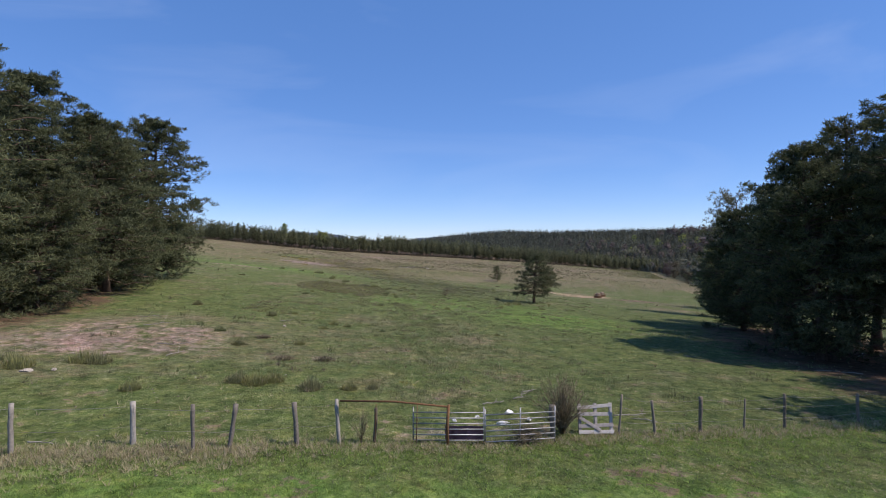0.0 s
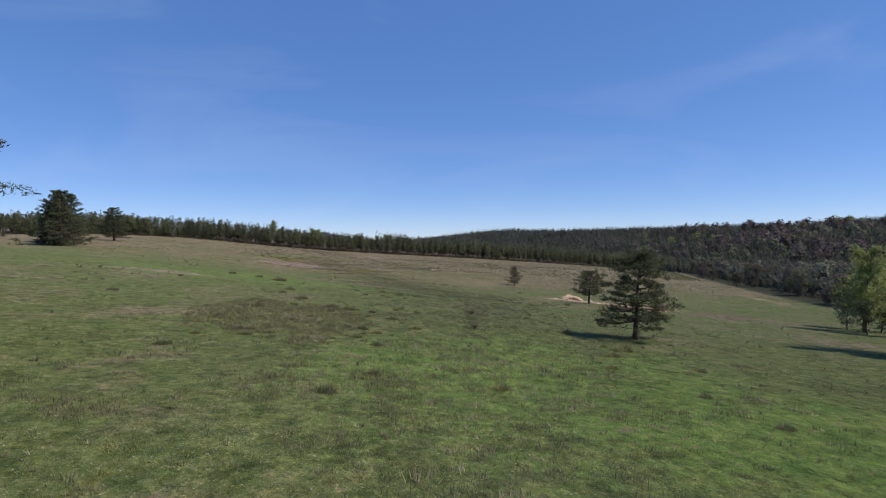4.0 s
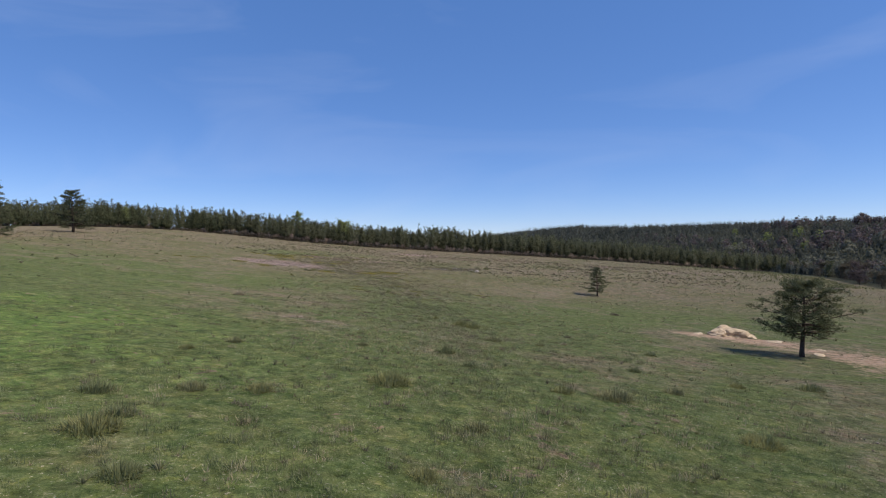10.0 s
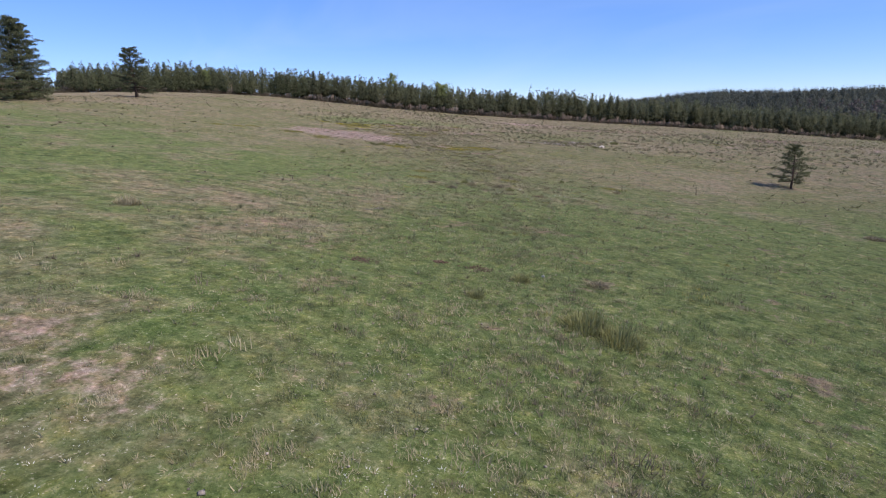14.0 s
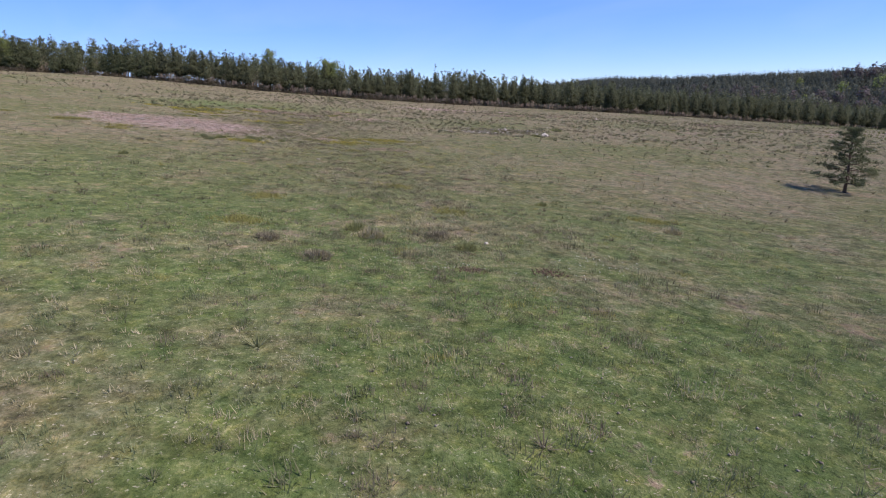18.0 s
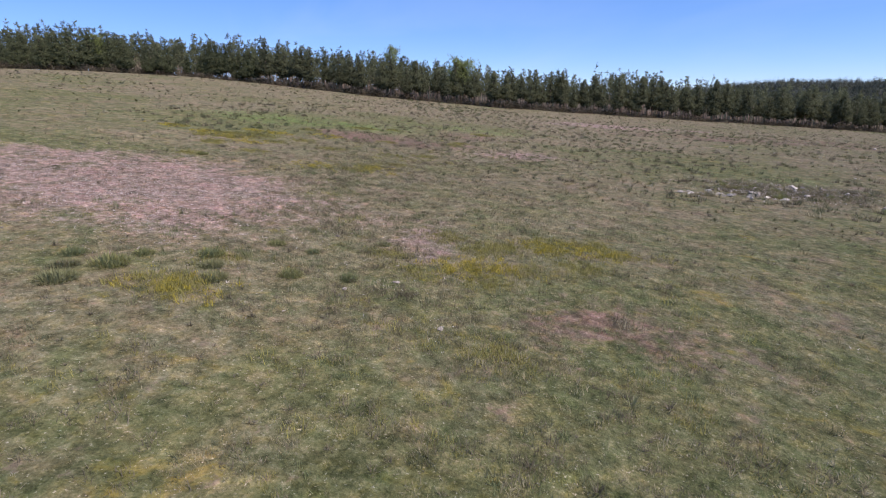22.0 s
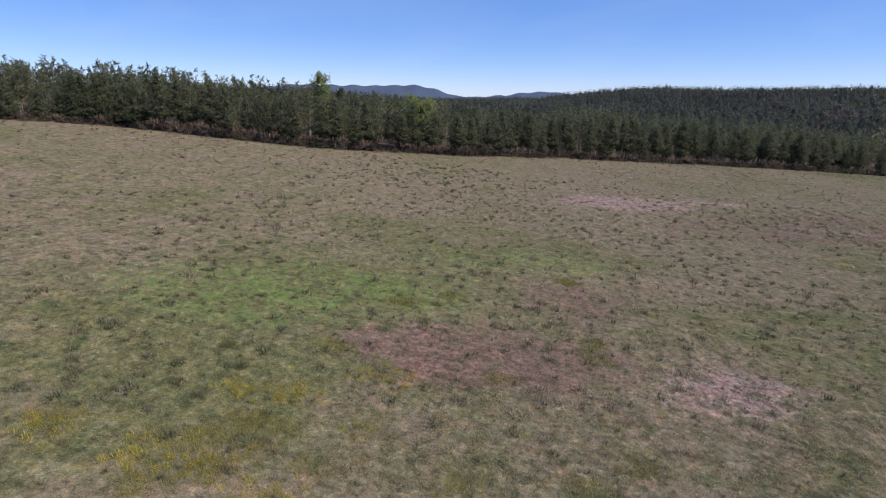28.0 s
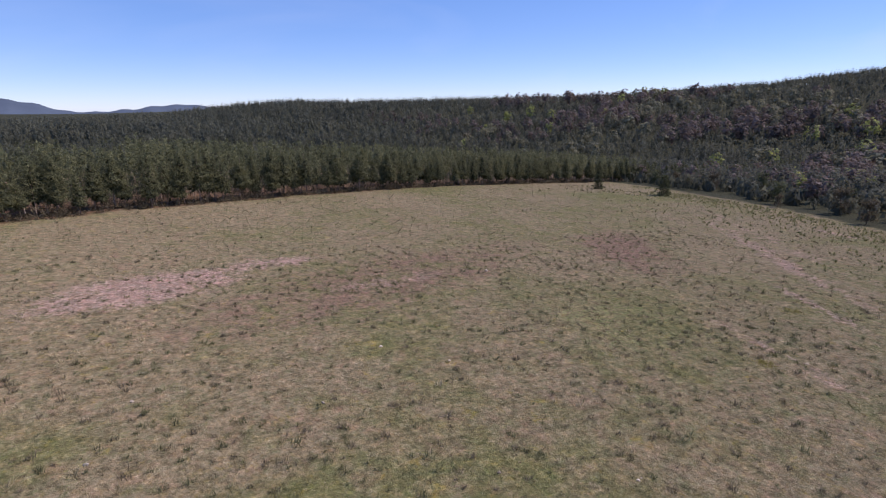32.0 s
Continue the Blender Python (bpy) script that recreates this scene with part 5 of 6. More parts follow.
# ---- hay, straw, stones ----
def lumpy(seed, sx, sy, sz, rough, mat, detail=3, name="stone"):
    """An uneven lump, flat underneath."""
    g = np.random.RandomState(seed)
    bm = bmesh.new()
    bmesh.ops.create_icosphere(bm, subdivisions=detail, radius=1)
    off = Vector(g.uniform(-50, 50, 3))
    for v in bm.verts:
        k = 1 + rough * noise.noise(v.co * 1.3 + off) + rough * 0.5 * noise.noise(v.co * 3.1 + off)
        v.co = Vector((v.co.x * sx * k, v.co.y * sy * k, max(v.co.z * k, -0.35) * sz))
    me = bpy.data.meshes.new(name)
    bm.to_mesh(me)
    bm.free()
    me.materials.append(mat)
    return me


def hay_feeder(x, y, seed, label):
    e = thing("hay_feeder", x, y, height(x, y), label, "hay feeder", "hay feeders", seed * 30)
    g = np.random.RandomState(seed)
    bm = bmesh.new()
    bmesh.ops.create_cone(bm, cap_ends=True, segments=28, radius1=0.74, radius2=0.70, depth=1.25, matrix=Matrix.Translation((0, 0, 0.62)))
    bmesh.ops.subdivide_edges(bm, edges=[q for q in bm.edges if abs(q.verts[0].co.z - q.verts[1].co.z) > 0.5], cuts=5)
    bmesh.ops.bevel(bm, geom=[q for q in bm.edges if q.verts[0].co.z > 1.2 and q.verts[1].co.z > 1.2], offset=0.22, segments=3, affect="EDGES")
    for v in bm.verts:
        v.co += Vector((g.normal(0, 0.03), g.normal(0, 0.03), g.normal(0, 0.03)))
    part("bale", bm, HAY, e, "half-eaten round hay bale")
    t = np.linspace(0, 2 * np.pi, 25)
    for z in (0.08, 0.5, 0.98):
        child("ring", rod_mesh("ring", np.c_[np.cos(t) * 1.0, np.sin(t) * 1.0, np.full(25, z)], [0.022] * 25, RUST, 5), e, Matrix())
    for a in np.arange(0, 2 * np.pi, 2 * np.pi / 14):
        child("bar", rod_mesh("bar", [(math.cos(a), math.sin(a), 0.0), (math.cos(a) * 1.02, math.sin(a) * 1.02, 1.04)], [0.020] * 2, RUST, 5), e, Matrix())
    bm = bmesh.new()
    bmesh.ops.create_cone(bm, cap_ends=False, segments=24, radius1=0.985, radius2=0.985, depth=0.36, matrix=Matrix.Translation((0, 0, 0.28)))
    bmesh.ops.solidify(bm, geom=bm.faces[:], thickness=0.01)
    part("skirt", bm, RUST, e, "rusty sheet skirt round the foot")


hay_feeder(44.5, 152.0, 2, "rusty ring feeder with a round hay bale on sandy earth")
hay_feeder(40.3, 141.2, 3, "rusty ring feeder with a round hay bale near the track")
for k, (x, y, sx, sy, sz) in enumerate(((28.6, 166.6, 2.0, 1.5, 1.25), (26.9, 166.0, 1.4, 1.2, 0.8), (30.4, 166.9, 1.3, 1.1, 0.7))):
    o = tagged(new("straw_mound", lumpy(301 + k, sx, sy, sz, 0.35, STRAW, 4, "straw_mound")), "heap of pale yellow straw on bare sandy ground", "straw", "straw heaps")
    o.matrix_basis = pose(x, y, height(x, y) - 0.1, 0, 0, 15 + 40 * k)
for k, (x, y, s) in enumerate(((32, 163, 0.5), (24.5, 165.5, 0.4), (31, 152.5, 0.45), (34, 158, 0.3))):
    o = tagged(new("straw_mound", lumpy(310 + k, 1.6 * s, 1.1 * s, 0.5 * s, 0.5, STRAW, 3, "straw_mound")), "small scatter of straw on sandy ground", "straw", "straw scatter")
    o.matrix_basis = pose(x, y, height(x, y) - 0.05, 0, 0, 40 * k)

def chipped(seed):
    """An angular stone: a lump cut by a few planes."""
    g = np.random.RandomState(seed)
    bm = bmesh.new()
    bmesh.ops.create_icosphere(bm, subdivisions=3, radius=1)
    for v in bm.verts:
        v.co *= 1 + 0.24 * noise.noise(v.co * 1.7 + Vector((seed, 0, 0)))
    for k in range(7):
        nor = Vector(g.normal(size=3)).normalized()
        d = g.uniform(0.45, 0.8)
        for v in bm.verts:
            h = v.co.dot(nor) - d
            if h > 0:
                v.co -= nor * h
    for v in bm.verts:
        v.co *= 1 + 0.09 * noise.noise(v.co * 4.5 + Vector((0, seed, 0))) + 0.05 * noise.noise(v.co * 11)
        v.co = Vector((v.co.x, v.co.y * 0.75, v.co.z * 0.6))
    me = bpy.data.meshes.new("rock")
    bm.to_mesh(me)
    bm.free()
    me.materials.append(STONE)
    return me


ROCKS = [chipped(320 + k) for k in range(5)]
g = np.random.RandomState(77)
SPOTS = ((-18.5, 263.5, 3.2, 26), (-15, 267.2, 3.2, 24), (-9.5, 268, 1.0, 4), (-22.8, 261.5, 2.2, 12), (-7.5, 262, 1.3, 9))
i = 0
for cx, cy, r, cnt in SPOTS:
    for k in range(cnt):
        x, y, s = cx + g.normal(0, r * 0.5), cy + g.normal(0, r * 0.4), g.uniform(0.11, 0.30) * (1.8 if k % 6 == 0 else 1.0) * (1.5 if cnt == 9 else 1.0)
        o = tagged(new("rock", ROCKS[i % 5]), "pale angular stone half sunk in rough grass" if k % 6 else "large pale angular stone in a rubble patch", "rock", "rubble on the brow")
        o.matrix_basis = pose(x, y, height(x, y) + 0.12 * s, g.uniform(-20, 20), g.uniform(-20, 20), g.uniform(0, 360)) @ Matrix.Diagonal((s, s, s, 1))
        i += 1
for i, (x, y, s) in enumerate(((-16, 307, .30), (-38, 303, .25), (-40, 295, .25), (-6, 281, .10), (-24, 298, .2), (-15, 285, .2), (9, 329, .4), (4, 78, .12), (15, 92, .16), (-36.5, 228, .14), (-30, 216, .2), (-12.5, 191, .15), (6.5, 101, .14), (-17.4, 22.6, .25), (-16.6, 23.1, .15), (-9.0, 65.1, .18), (-11.0, 37.6, .15), (-4.6, 155.6, .14), (-35.2, 229.8, .16), (-32.1, 226.8, .15), (-6.4, 280.9, .2), (-10.8, 301.5, .2))):
    o = tagged(new("rock", ROCKS[i % 5]), "single pale stone lying in the turf", "rock", "loose stones")
    o.matrix_basis = pose(x, y, height(x, y) + 0.08 * s, 0, 5 * (i % 3), 71 * i) @ Matrix.Diagonal((s, s, s, 1))


def dug_earth():
    """Spills of crumbled clods of earth."""
    g = np.random.RandomState(360)
    out = []
    for x, y, r in ((-12.3, 152.9, .7), (-7.5, 155.0, .8), (-9.4, 155.0, .4), (-12.8, 186.4, .7), (-9.8, 187.1, .8), (-15.6, 212.3, .8), (-21.6, 212.3, .7), (-26.8, 216.0, .5)):
        n = 150
        px, py = x + g.normal(0, 0.42 * r, n), y + g.normal(0, 0.30 * r, n)
        at = np.stack([px, py, land(px, py) + g.uniform(0.0, 0.05, n)], 1)
        o = np.array([[1, 0, 0], [0, 1, 0], [-1, 0, 0], [0, -1, 0], [0, 0, 0.7], [0, 0, -0.7]])
        v = at[:, None] + o[None] * (g.uniform(0.015, 0.05, n)[:, None, None]) * g.uniform(0.6, 1.4, (n, 6, 1))
        t = np.array([[0, 1, 4], [1, 2, 4], [2, 3, 4], [3, 0, 4], [1, 0, 5], [2, 1, 5], [3, 2, 5], [0, 3, 5]])
        out.append((v.reshape(-1, 3), ((np.arange(n) * 6)[:, None, None] + t[None]).reshape(-1, 3)))
    stuff("dug_earth", *joined(out), SOIL, "crumbled reddish earth dug out of the turf", "earth")


dug_earth()


def branch(seed, ln, r, label, x, y, rz, mat=DEADWOOD):
    r *= 0.55
    g = np.random.RandomState(seed)
    t = np.linspace(0, 1, 6)
    p = np.c_[t * ln, g.normal(0, 0.05 * ln, 6), 0.05 + np.abs(g.normal(0, 0.03 * ln, 6))]
    pieces = [tube(p, np.linspace(r, r * 0.35, 6), 6)]
    for k in (2, 3, 4):
        q = p[k] + np.outer(np.linspace(0, 1, 3), [ln * 0.2, g.normal(0, 0.22 * ln), abs(g.normal(0, 0.10 * ln))])
        pieces.append(tube(q, [r * 0.5, r * 0.35, r * 0.15], 5))
    o = tagged(new("fallen_branch", tri_mesh("fallen_branch", *joined(pieces), mat)), label, "branch", "fallen branches")
    o.matrix_basis = pose(x, y, height(x, y), 0, 0, rz)


for i, (x, y, ln, rz) in enumerate(((-17.5, 25.5, 1.6, 20), (-15.5, 29.5, 2.2, -15), (-18.5, 33.5, 1.8, 40), (-21, 37, 2.0, 5), (-13.8, 27, 1.2, 70), (6.2, 19.6, 1.3, 10), (7.6, 19.2, 0.9, 150), (1.5, 20.5, 1.0, 30), (2.8, 21.5, 1.1, 50), (3.3, 22.6, 0.8, 35), (-19.8, 264.6, 1.8, 30), (-17.8, 265.2, 1.4, 100), (-21.4, 265.4, 1.5, -30), (-16, 262.8, 1.3, 10), (24, 31, 2.4, 160), (-11.5, 14.9, 0.8, 0), (-18.2, 165.0, 1.3, 8), (-17.9, 166.4, 0.7, -30), (-12.0, 40.0, 1.0, 20))):
    branch(330 + i, ln, 0.045, "bleached fallen branch lying on the ground", x, y, rz)
for i, (x, y, s) in enumerate(((2.0, 18.3, 0.18), (1.2, 18.9, 0.10), (3.0, 18.8, 0.12), (0.4, 18.4, 0.10), (2.4, 19.6, 0.14))):
    o = tagged(new("plastic_scrap", lumpy(350 + i, 1.0, 0.5, 0.5, 0.9, PLASTIC, 2, "plastic_scrap")), "crumpled white plastic scrap behind the gate", "scrap", "scrap behind the gate")
    o.matrix_basis = pose(x, y, height(x, y) + 0.08, 0, 0, 47 * i) @ Matrix.Diagonal((s, s, s, 1))


# ---- grass and low growth ----
FLIGHT_LINE = ((0, 0), (-1, 40), (1, 80), (2, 110), (-3, 140), (-10, 165), (-18, 195), (-30, 218), (-45, 232), (-52, 245), (-36, 262))


def corridor(g, n, near, far):
    """Places beside and ahead of the line of flight, thinning outwards."""
    t = g.uniform(0, 10, n)
    k = np.arange(11)
    x, y = np.interp(t, k, [p[0] for p in FLIGHT_LINE]), np.interp(t, k, [p[1] for p in FLIGHT_LINE])
    a, r = g.uniform(0, 6.28, n), near + (far - near) * g.beta(1.1, 1.7, n)
    return x + r * np.cos(a), y + 8 + r * np.sin(a)


def on_land(x, y):
    return np.stack([x, y, land(x, y)], 1)


def open_ground(x, y):
    return (beyond_edge(x, y) < -1) & (east_of(x, y) < 0)


def tuft_stuff(name, g, x, y, size, blades, width, mat, label, category="tufts", low=15, high=70, spread=0.0):
    at = on_land(x, y)
    v, f = tufts(g, at, size, blades, width, low, high, spread)
    return stuff(name, v, f, mat, label, category, np.repeat(np.clip(g.normal(0.5, 0.28, len(at)), 0, 1), blades * 3))


def low_growth():
    g = np.random.RandomState(91)
    x, y = corridor(g, 62000, 0, 34)
    patch = waves(x, y, 2.2, 31) + waves(x, y, 7, 32) + g.normal(0, 0.5, len(x))
    bare = blob(x, y, -59, 236, 12, 7, 20) + blob(x, y, -19, 29, 8, 7)
    keep = (bare < 0.5) | (g.uniform(size=len(x)) < 0.15)
    dryness = smooth(y, 105, 225) * 1.3 - 0.35 + 0.55 * patch
    sz = np.clip(0.10 + 0.04 * patch, 0.05, 0.20) * g.uniform(0.7, 1.3, len(x))
    for name, mat, k, label in (("meadow_grass", GRASS, dryness < 0.25, "short green meadow grass in uneven tufts"), ("dry_grass", STRAW_GRASS, dryness >= 0.25, "short dry straw-coloured grass tufts")):
        k = k & keep & open_ground(x, y)
        tuft_stuff(name, g, x[k], y[k], sz[k], 6, 0.09, mat, label, "grass")
    x, y = np.r_[g.uniform(-13, 17, 2700), g.uniform(-17, -5, 2600)], 0
    y = np.interp(x, (-14, -8, -3, 1, 5, 12, 17), (13.6, 15.2, 16, 16.3, 17.5, 19.3, 21)) + g.normal(0, 0.35, len(x)) - 0.2
    y = y - (np.arange(len(x)) >= 2700) * g.exponential(0.5, len(x))
    tuft_stuff("fence_grass", g, x, y, g.uniform(0.10, 0.27, len(x)), 10, 0.04, STRAW_GRASS, "long dead grass along the foot of the fence", "grass")
    x, y = g.uniform(-15, 19, 11000), 0
    y = np.interp(x, (-14, -8, -3, 1, 5, 12, 17), (13.6, 15.2, 16, 16.3, 17.5, 19.3, 21)) + 0.3 - g.exponential(2.2, len(x))
    tuft_stuff("verge_grass", g, x, y, g.uniform(0.06, 0.20, len(x)), 8, 0.06, VERGE, "fresh bright grass in front of the fence", "grass")
    # a mat of low heath across the rough patches of the lower meadow
    x, y = np.r_[g.uniform(-20, -5, 5200), g.uniform(-17, -3, 2400)], np.r_[g.uniform(63, 85, 5200), g.uniform(44, 64, 2400)]
    k = waves(x, y, 3.2, 111) + 0.7 * waves(x, y, 1.2, 112) + 1.5 * blob(x, y, -13, 74, 7, 8) > 0.75
    x, y = x[k], y[k]
    pick = g.uniform(size=len(x)) + 0.2 * waves(x, y, 2, 113)
    for name, mat, k, label in (("heath_mat", HEATHER, pick < 0.34, "mat of low brown heath in rough meadow patches"), ("olive_mat", OLIVE_BROOM, (pick >= 0.34) & (pick < 0.86), "low olive growth between the heath"), ("bleached_mat", TWIG, pick >= 0.86, "grey dead twigs among low heath")):
        tuft_stuff(name, g, x[k], y[k], g.uniform(0.10, 0.30, int(k.sum())), 22, 0.035, mat, label, "tufts", 20, 80, 0.5)
    # low juniper scrub on the eastern rim
    y = g.uniform(285, 440, 2600)
    x = np.interp(y, [q[0] for q in EAST_EDGE], [q[1] for q in EAST_EDGE]) - g.exponential(16, len(y)) - 1
    k = waves(x, y, 8, 121) + g.normal(0, 0.6, len(x)) > -0.2
    x, y = x[k], y[k]
    tuft_stuff("rim_scrub", g, x, y, 0.35 + 0.7 * g.beta(1.5, 2.5, len(x)), 34, 0.05, BROOM, "dark juniper scrub along the meadow's rim", "shrubs", 25, 85)
    # small white flower heads in loose colonies
    c = ((-15.9, 186.5), (-13.6, 187.3), (-7.5, 189.3), (-8.5, 188.1), (-12.3, 162.3), (-32.1, 226.8), (-35.2, 229.8), (-45, 248), (-26, 209), (-10, 137), (-4, 139), (-30, 214))
    i = g.randint(0, len(c), 900)
    x, y = np.array([c[q][0] for q in i]) + g.normal(0, 1.0, 900), np.array([c[q][1] for q in i]) + g.normal(0, 0.8, 900)
    tuft_stuff("white_flowers", g, x, y, g.uniform(0.05, 0.10, 900), 7, 0.16, PETAL, "small white flowers in loose colonies", "flowers", 5, 40)
    # heath tufts over the upper slope
    x, y = g.uniform(-150, 120, 27000), g.uniform(175, 445, 27000)
    clump = waves(x, y, 6, 41) + waves(x, y, 19, 42)
    k = open_ground(x, y) & (g.uniform(size=len(x)) < np.clip(0.42 + 0.35 * clump, 0.06, 0.9)) & (blob(x, y, -59, 236, 12, 7, 20) < 0.3) & (g.uniform(size=len(x)) < smooth(y, 170, 290) + 0.15)
    x, y = x[k], y[k]
    n = len(x)
    pick = g.uniform(size=n)
    for name, mat, k, lo, hi, label in (("heath_tufts", HEATHER, pick < 0.5, 0.15, 0.42, "low dark heath tufts over the upper slope"), ("pale_tufts", STRAW_GRASS, (pick >= 0.5) & (pick < 0.72), 0.13, 0.34, "pale dry tufts over the upper slope"), ("green_tufts", BROOM, pick >= 0.72, 0.17, 0.48, "dark green tufts over the upper slope")):
        tuft_stuff(name, g, x[k], y[k], np.minimum(lo * np.exp(np.abs(g.normal(0, 0.6, k.sum()))), hi), 20, 0.04, mat, label, "tufts")
    # soft dark tussocks, wider than high; finer beside the line of flight
    x, y = g.uniform(-150, 125, 24000), g.uniform(165, 445, 24000)
    k = open_ground(x, y) & (g.uniform(size=len(x)) < np.clip(0.5 + 0.4 * waves(x, y, 10, 43), 0.08, 1)) & (blob(x, y, -59, 236, 12, 7, 20) < 0.25) & (g.uniform(size=len(x)) < smooth(y, 190, 275) + 0.1)
    xl, yl = corridor(g, 3600, 3, 75)
    kl = (waves(xl, yl, 7, 53) + 0.5 * waves(xl, yl, 2.1, 54) > 0.1) & open_ground(xl, yl) & (yl > 21) & (yl < 210)
    x, y = np.r_[x[k], xl[kl]], np.r_[y[k], yl[kl]]
    s = np.linspace(0, 10, 120)
    px, py = np.interp(s, np.arange(11), [q[0] for q in FLIGHT_LINE]), np.interp(s, np.arange(11), [q[1] for q in FLIGHT_LINE])
    off = np.sqrt(((x[:, None] - px) ** 2 + (y[:, None] - py) ** 2).min(1))
    pick = g.uniform(size=len(x)) + 0.3 * waves(x, y, 8, 44)
    for name, mat, k, label in (("dark_tussocks", DARK_TUFT, pick < 0.6, "soft dark green tussocks in grazed turf"), ("brown_tussocks", HEATHER, pick >= 0.6, "soft brown heather tussocks in grazed turf")):
        for near in (True, False):
            q = k & ((off < 36) == near)
            m = int(q.sum())
            if near:
                tuft_stuff("fine_" + name, g, x[q], y[q], np.minimum(np.where(y[q] > 250, 0.22, 0.15) * np.exp(np.abs(g.normal(0, 0.45, m))), 0.42), 50, 0.024, mat, "fine " + label, "tufts", 10, 75)
            else:
                tuft_stuff(name, g, x[q], y[q], np.minimum(0.30 * np.exp(np.abs(g.normal(0, 0.45, m))), 0.75), 30, 0.045, mat, label, "tufts", 8, 50)
    # the same in the lower meadow, sparser
    x, y = corridor(g, 15000, 2, 60)
    k = (waves(x, y, 5, 51) + 0.6 * waves(x, y, 1.6, 52) > 0.15) & open_ground(x, y) & (y > 20)
    tuft_stuff("rough_tufts", g, x[k], y[k], np.minimum(0.10 * np.exp(np.abs(g.normal(0, 0.6, k.sum()))), 0.26), 18, 0.035, HEATHER, "rough brownish tufts in the grazed meadow", "tufts")
    # yellow flowering cushions
    c = ((-63.2, 277.3), (-63.9, 277.0), (-60.3, 279.7), (-49.0, 272.8), (-50.4, 287.6), (-55.4, 268.0), (-48.9, 275.1), (-33.6, 235.9), (-30.4, 237.7), (-28.8, 239.9), (-30.9, 234.3), (-32.0, 231.9), (-28.8, 235.9), (-27.3, 239.0), (-48.9, 251.5), (-50.8, 259.7), (-41.3, 224.6), (-42.5, 228.1), (-34.9, 231.5), (-66.1, 257.7), (-62.9, 257.7), (-61.5, 260.9), (-65.4, 259.6), (-56.8, 258.4), (-68.5, 257.9), (-69.0, 254.4), (-58, 226), (-57, 224), (-65, 225.5), (-64, 227), (-66, 253), (-49, 250.5), (-48, 255), (-67, 259), (-50, 288), (-62, 246), (-24, 190), (-3, 201), (-26, 197), (-15, 198), (-33, 233), (-37, 233), (-31, 239), (-42, 225), (-66, 252), (-49, 253), (-36, 237), (-33, 237), (-74, 222), (-74, 226), (-60, 251), (-69, 257), (-77, 220), (-67, 256), (-67, 260), (-75, 257), (-66, 268), (-48, 262), (-20, 205), (20, 290), (40, 300), (-30, 226))
    i = g.randint(0, len(c), 7000)
    x, y = np.array([c[q][0] for q in i]) + g.normal(0, 0.65, 7000), np.array([c[q][1] for q in i]) + g.normal(0, 0.55, 7000)
    tuft_stuff("gorse_cushions", g, x, y, g.uniform(0.10, 0.26, 7000), 14, 0.06, GORSE, "small yellow flowering cushions in the turf", "flowers", 20, 80, 0.5)
    # small mixed tufts close to the line of flight
    x, y = corridor(g, 16000, 0, 30)
    k = open_ground(x, y) & (y > 18) & (blob(x, y, -59, 236, 12, 7, 20) < 0.35) & (g.uniform(size=len(x)) < np.clip(0.42 + 0.4 * waves(x, y, 3.3, 57) + 0.25 * waves(x, y, 1.1, 58), 0.05, 1))
    x, y = x[k], y[k]
    pick = g.uniform(size=len(x)) - 0.25 * waves(x, y, 6, 59)
    for name, mat, k, lo, hi, label in (("little_dark_tufts", DARK_TUFT, pick < 0.38, 0.06, 0.20, "little dark green tufts in the turf"), ("little_brown_tufts", HEATHER, (pick >= 0.38) & (pick < 0.68), 0.06, 0.20, "little brown tufts in the turf"),
                                        ("little_pale_tufts", STALK, (pick >= 0.68) & (pick < 0.86), 0.04, 0.13, "little bleached tufts in the turf"), ("little_yellow_tufts", GORSE, (pick >= 0.86) & (y > 150), 0.05, 0.16, "little yellow-green tufts in the turf")):
        tuft_stuff(name, g, x[k], y[k], lo + (hi - lo) * g.beta(1.2, 2.5, int(k.sum())), 16, 0.04, mat, label, "tufts", 8, 70)
    # clumps of cushions in the turf, each of one growth, that change along the slope
    n = 7200
    cx, cy = corridor(g, n, 0, 27)
    high, a, b = smooth(cy, 125, 225), waves(cx, cy, 1.9, 101), waves(cx, cy, 5.5, 102)
    odds = np.stack([1.0 - 0.7 * high + 0.5 * b, 0.55 + 0.2 * a, 0.1 + 0.35 * high - 0.4 * b, -0.35 + 1.0 * high + 0.5 * a, -2.0 + 1.6 * high + 0.6 * waves(cx, cy, 7, 103), -1.1 + 0.6 * high - 0.5 * a], 1)
    kind = (odds + 0.55 * g.gumbel(size=odds.shape)).argmax(1)
    ok = open_ground(cx, cy) & (cy > 21) & (blob(cx, cy, -60.5, 236.3, 10.5, 6.8, 14) < 0.35)
    wide = np.clip(np.exp(g.normal(-1.2, 0.5, n)), 0.12, 0.9)
    for k, (name, mat, label) in enumerate((("green_cushions", GRASS, "clumped green cushions of longer grass"), ("dark_cushions", DARK_TUFT, "clumped dark green cushions in the turf"), ("straw_cushions", STRAW_GRASS, "clumped dry straw-coloured cushions"),
                                            ("heath_cushions", HEATHER, "clumped brown heath cushions in the turf"), ("yellow_cushions", GORSE, "clumped yellow-flowering cushions"), ("pale_cushions", TWIG, "clumped grey dead stalks"))):
        q = np.repeat(np.where(ok & (kind == k))[0], 5)
        x, y = cx[q] + g.normal(0, 1, len(q)) * wide[q], cy[q] + g.normal(0, 1, len(q)) * wide[q] * 0.8
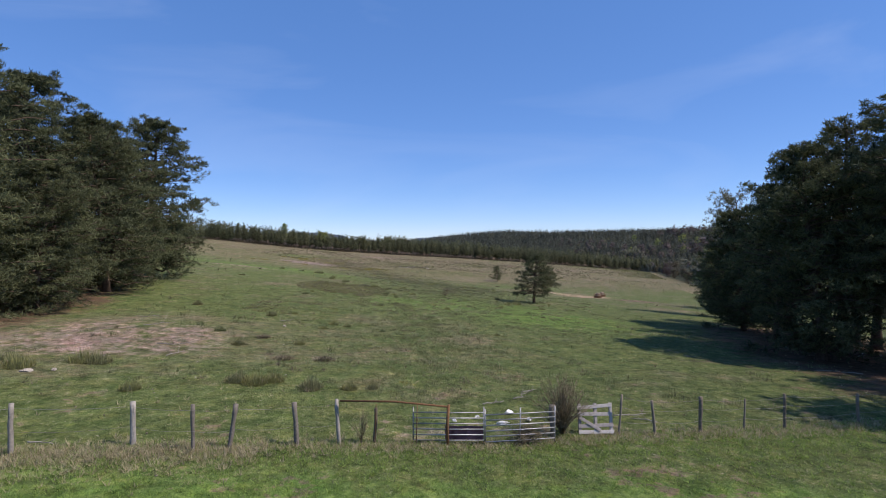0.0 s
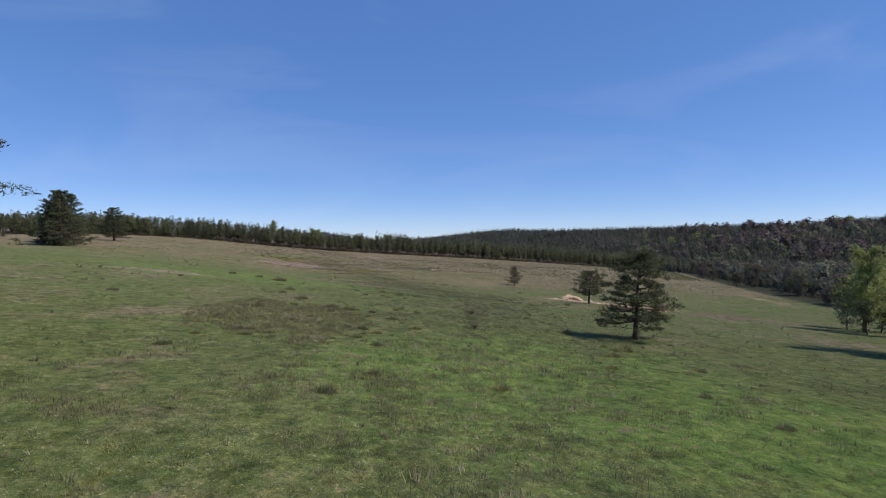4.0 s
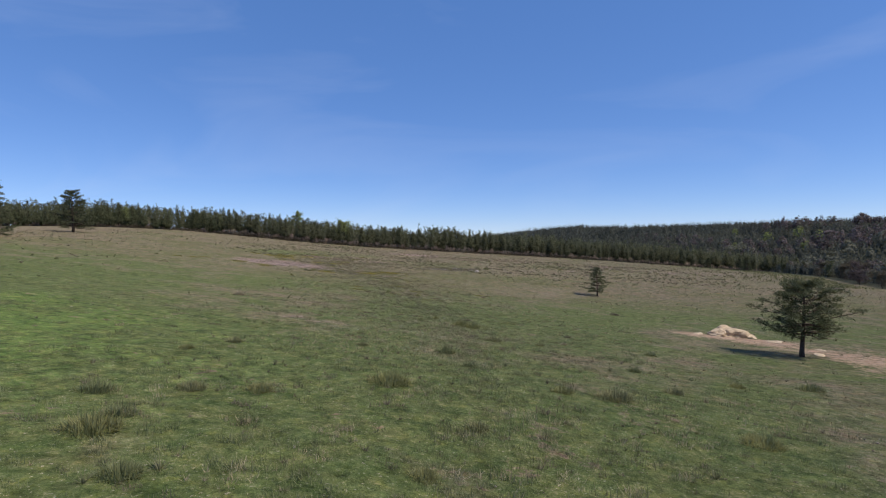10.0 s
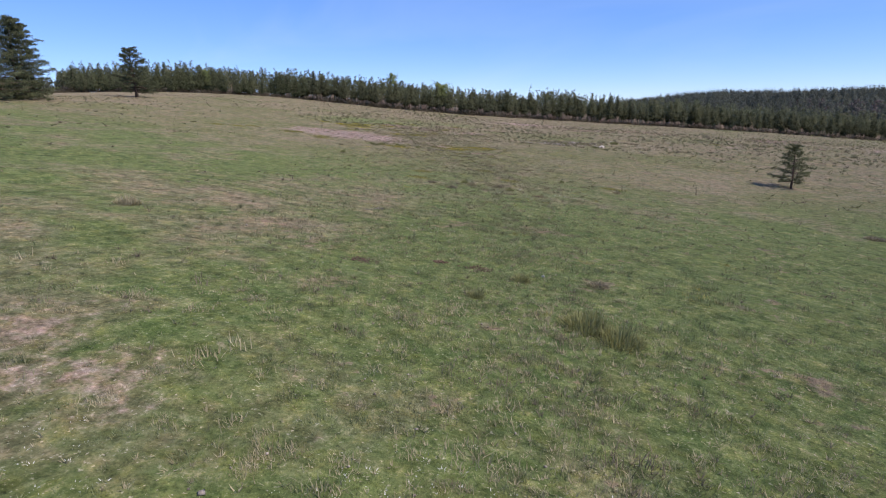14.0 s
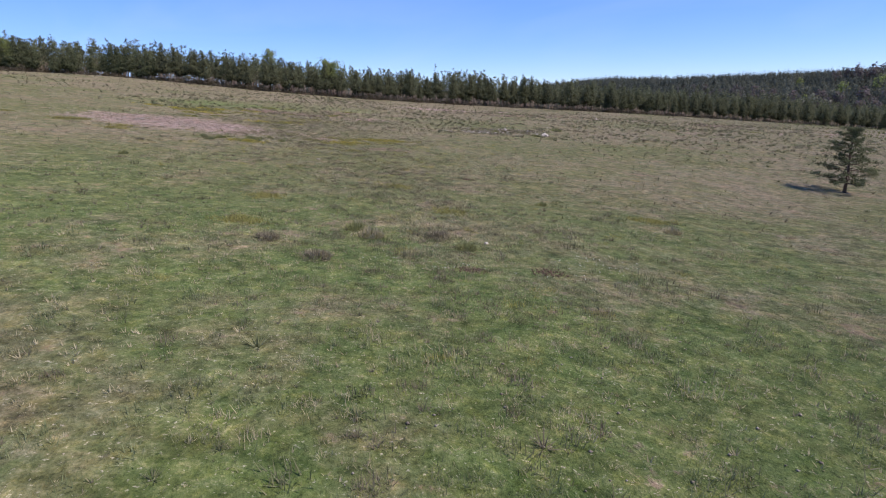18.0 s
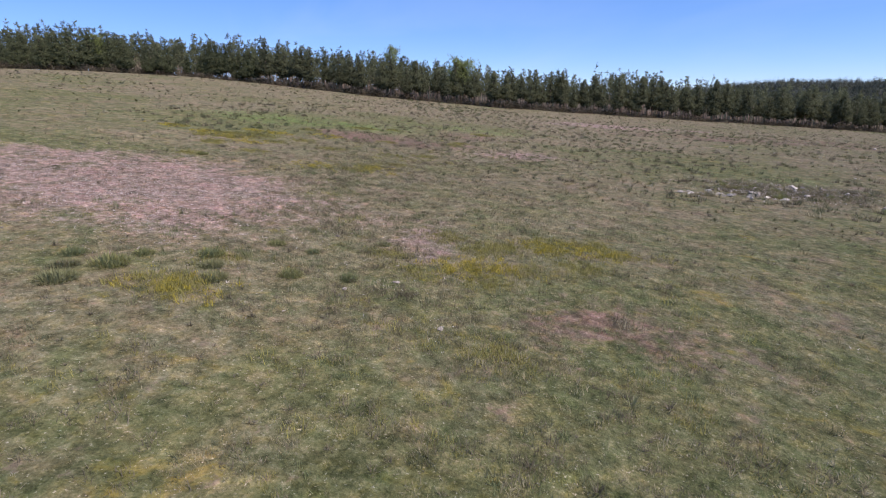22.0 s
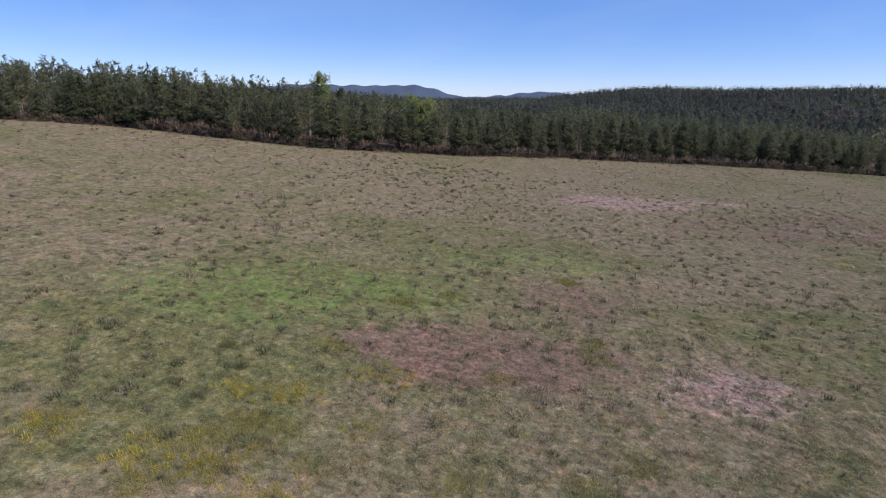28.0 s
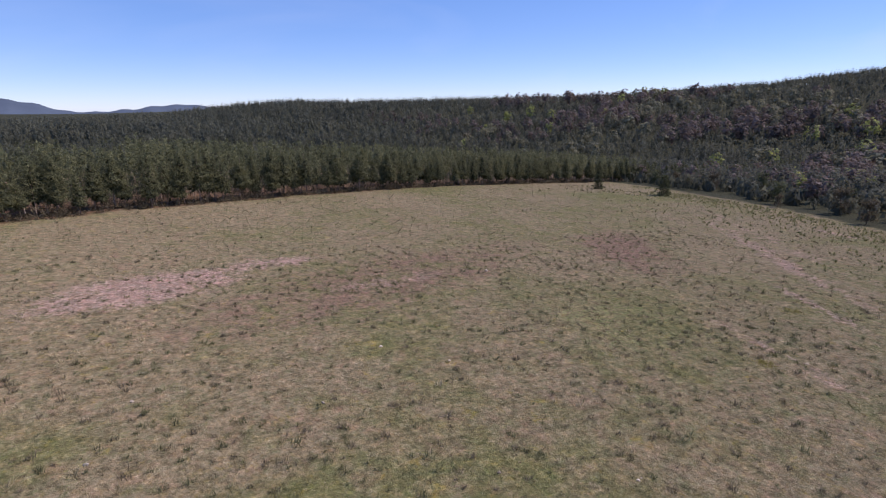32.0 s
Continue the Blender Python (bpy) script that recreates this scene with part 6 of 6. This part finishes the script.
        tuft_stuff(name, g, x, y, g.uniform(0.10, 0.25, len(q)) * (0.7 + wide[q]), 22, 0.04, mat, label, "tufts", 25, 85, 0.55)
    # broad soft tussocks over the brow
    x, y = g.uniform(-90, 75, 7000), g.uniform(256, 350, 7000)
    k = open_ground(x, y) & (g.uniform(size=len(x)) < np.clip(0.5 + 0.35 * waves(x, y, 6, 105), 0.1, 0.9))
    x, y = x[k], y[k]
    pick = g.uniform(size=len(x)) + 0.25 * waves(x, y, 9, 106)
    for name, mat, k, label in (("brow_dark_tussocks", DARK_TUFT, pick < 0.45, "broad dark tussocks over the brow"), ("brow_brown_tussocks", HEATHER, (pick >= 0.45) & (pick < 0.8), "broad brown tussocks over the brow"), ("brow_pale_tussocks", STRAW_GRASS, pick >= 0.8, "broad pale tussocks over the brow")):
        tuft_stuff(name, g, x[k], y[k], 0.28 + 0.40 * g.beta(1.3, 2.8, int(k.sum())), 40, 0.05, mat, label, "tufts", 20, 80, 0.38)
    # thin upright heath stems standing through the bare patch
    x, y = -58 + g.normal(0, 7.5, 2600), 236.5 + g.normal(0, 4.4, 2600)
    tuft_stuff("thin_heath_stems", g, x, y, g.uniform(0.08, 0.20, 2600), 9, 0.035, HEATHER, "thin brown stems standing on the bare patch", "tufts", 45, 88, 0.6)
    # low gorse in flower, in loose patches
    spots = np.array(((-32.6, 233.9), (-33.4, 232.8), (-30.9, 238.4), (-28.8, 238.7), (-52.2, 249.4), (-64.5, 255.4), (-41.2, 224.6), (-48.2, 252.1), (-68.7, 262.0), (-67.4, 255.9), (-75.0, 256.2), (-66.3, 262.4), (-70.6, 256.0), (-61.5, 265.4)))
    q = np.repeat(np.arange(len(spots)), 46)
    at = spots[q] + g.normal(0, 1, (len(q), 2)) * [0.95, 0.7]
    tuft_stuff("flowering_gorse", g, at[:, 0], at[:, 1], g.uniform(0.12, 0.30, len(q)), 34, 0.045, GORSE_BLOOM, "low gorse in yellow flower on thin turf", "gorse", 20, 80, 0.5)
    # dead branches and stalks tangled over the rubble
    for name, mat, n, lo, hi, high, label in (("tangled_dead_branches", TWIG, 1100, 0.25, 0.75, 32, "grey dead branches tangled over the rubble"), ("tangled_pale_stalks", STALK, 800, 0.18, 0.50, 30, "bleached stalks strewn over the rubble"), ("rubble_tufts", DARK_TUFT, 420, 0.15, 0.40, 75, "dark tufts grown between the stones")):
        x, y = -15 + g.normal(0, 3.4, n), 267.2 + g.normal(0, 1.9, n)
        tuft_stuff(name, g, x, y, g.uniform(lo, hi, n), 5 if high < 50 else 24, 0.07 if high < 50 else 0.04, mat, label, "scrub", 3, high, 0.4)
    # broken pale stalks lying on the bare patch
    x, y = -58 + g.normal(0, 7.5, 9000) + 5 * g.uniform(0, 1, 9000), 236.5 + g.normal(0, 4.6, 9000) - 3 * g.uniform(0, 1, 9000)
    tuft_stuff("broken_stalks", g, x, y, g.uniform(0.12, 0.34, len(x)), 3, 0.075, STALK, "broken pale stalks strewn on reddish earth", "straw", 2, 20)
    # little stones and pale flower heads, in loose drifts
    x, y = corridor(g, 6500, 0, 42)
    k = (waves(x, y, 3.1, 61) + waves(x, y, 11, 62) > 0.75) & open_ground(x, y)
    xb, yb = -59 + g.normal(0, 8, 500), 236 + g.normal(0, 5.5, 500)
    at = on_land(np.r_[x[k], xb], np.r_[y[k], yb])
    n = len(at)
    r = np.r_[g.uniform(0.015, 0.05, n - 500), g.uniform(0.02, 0.055, 500)] * (1 + (g.uniform(size=n) > 0.97) * 1.2)
    o = np.array([[1, 0, 0], [0, 1, 0], [-1, 0, 0], [0, -1, 0], [0, 0, 0.8], [0, 0, -0.6]])
    v = at[:, None] + o[None] * r[:, None, None] * g.uniform(0.6, 1.4, (n, 6, 1)) + [0, 0, 0.02]
    t = np.array([[0, 1, 4], [1, 2, 4], [2, 3, 4], [3, 0, 4], [1, 0, 5], [2, 1, 5], [3, 2, 5], [0, 3, 5]])
    stuff("pebbles", v.reshape(-1, 3), ((np.arange(n) * 6)[:, None, None] + t[None]).reshape(-1, 3), STONE, "small pale stones scattered in the turf", "stones")


low_growth()
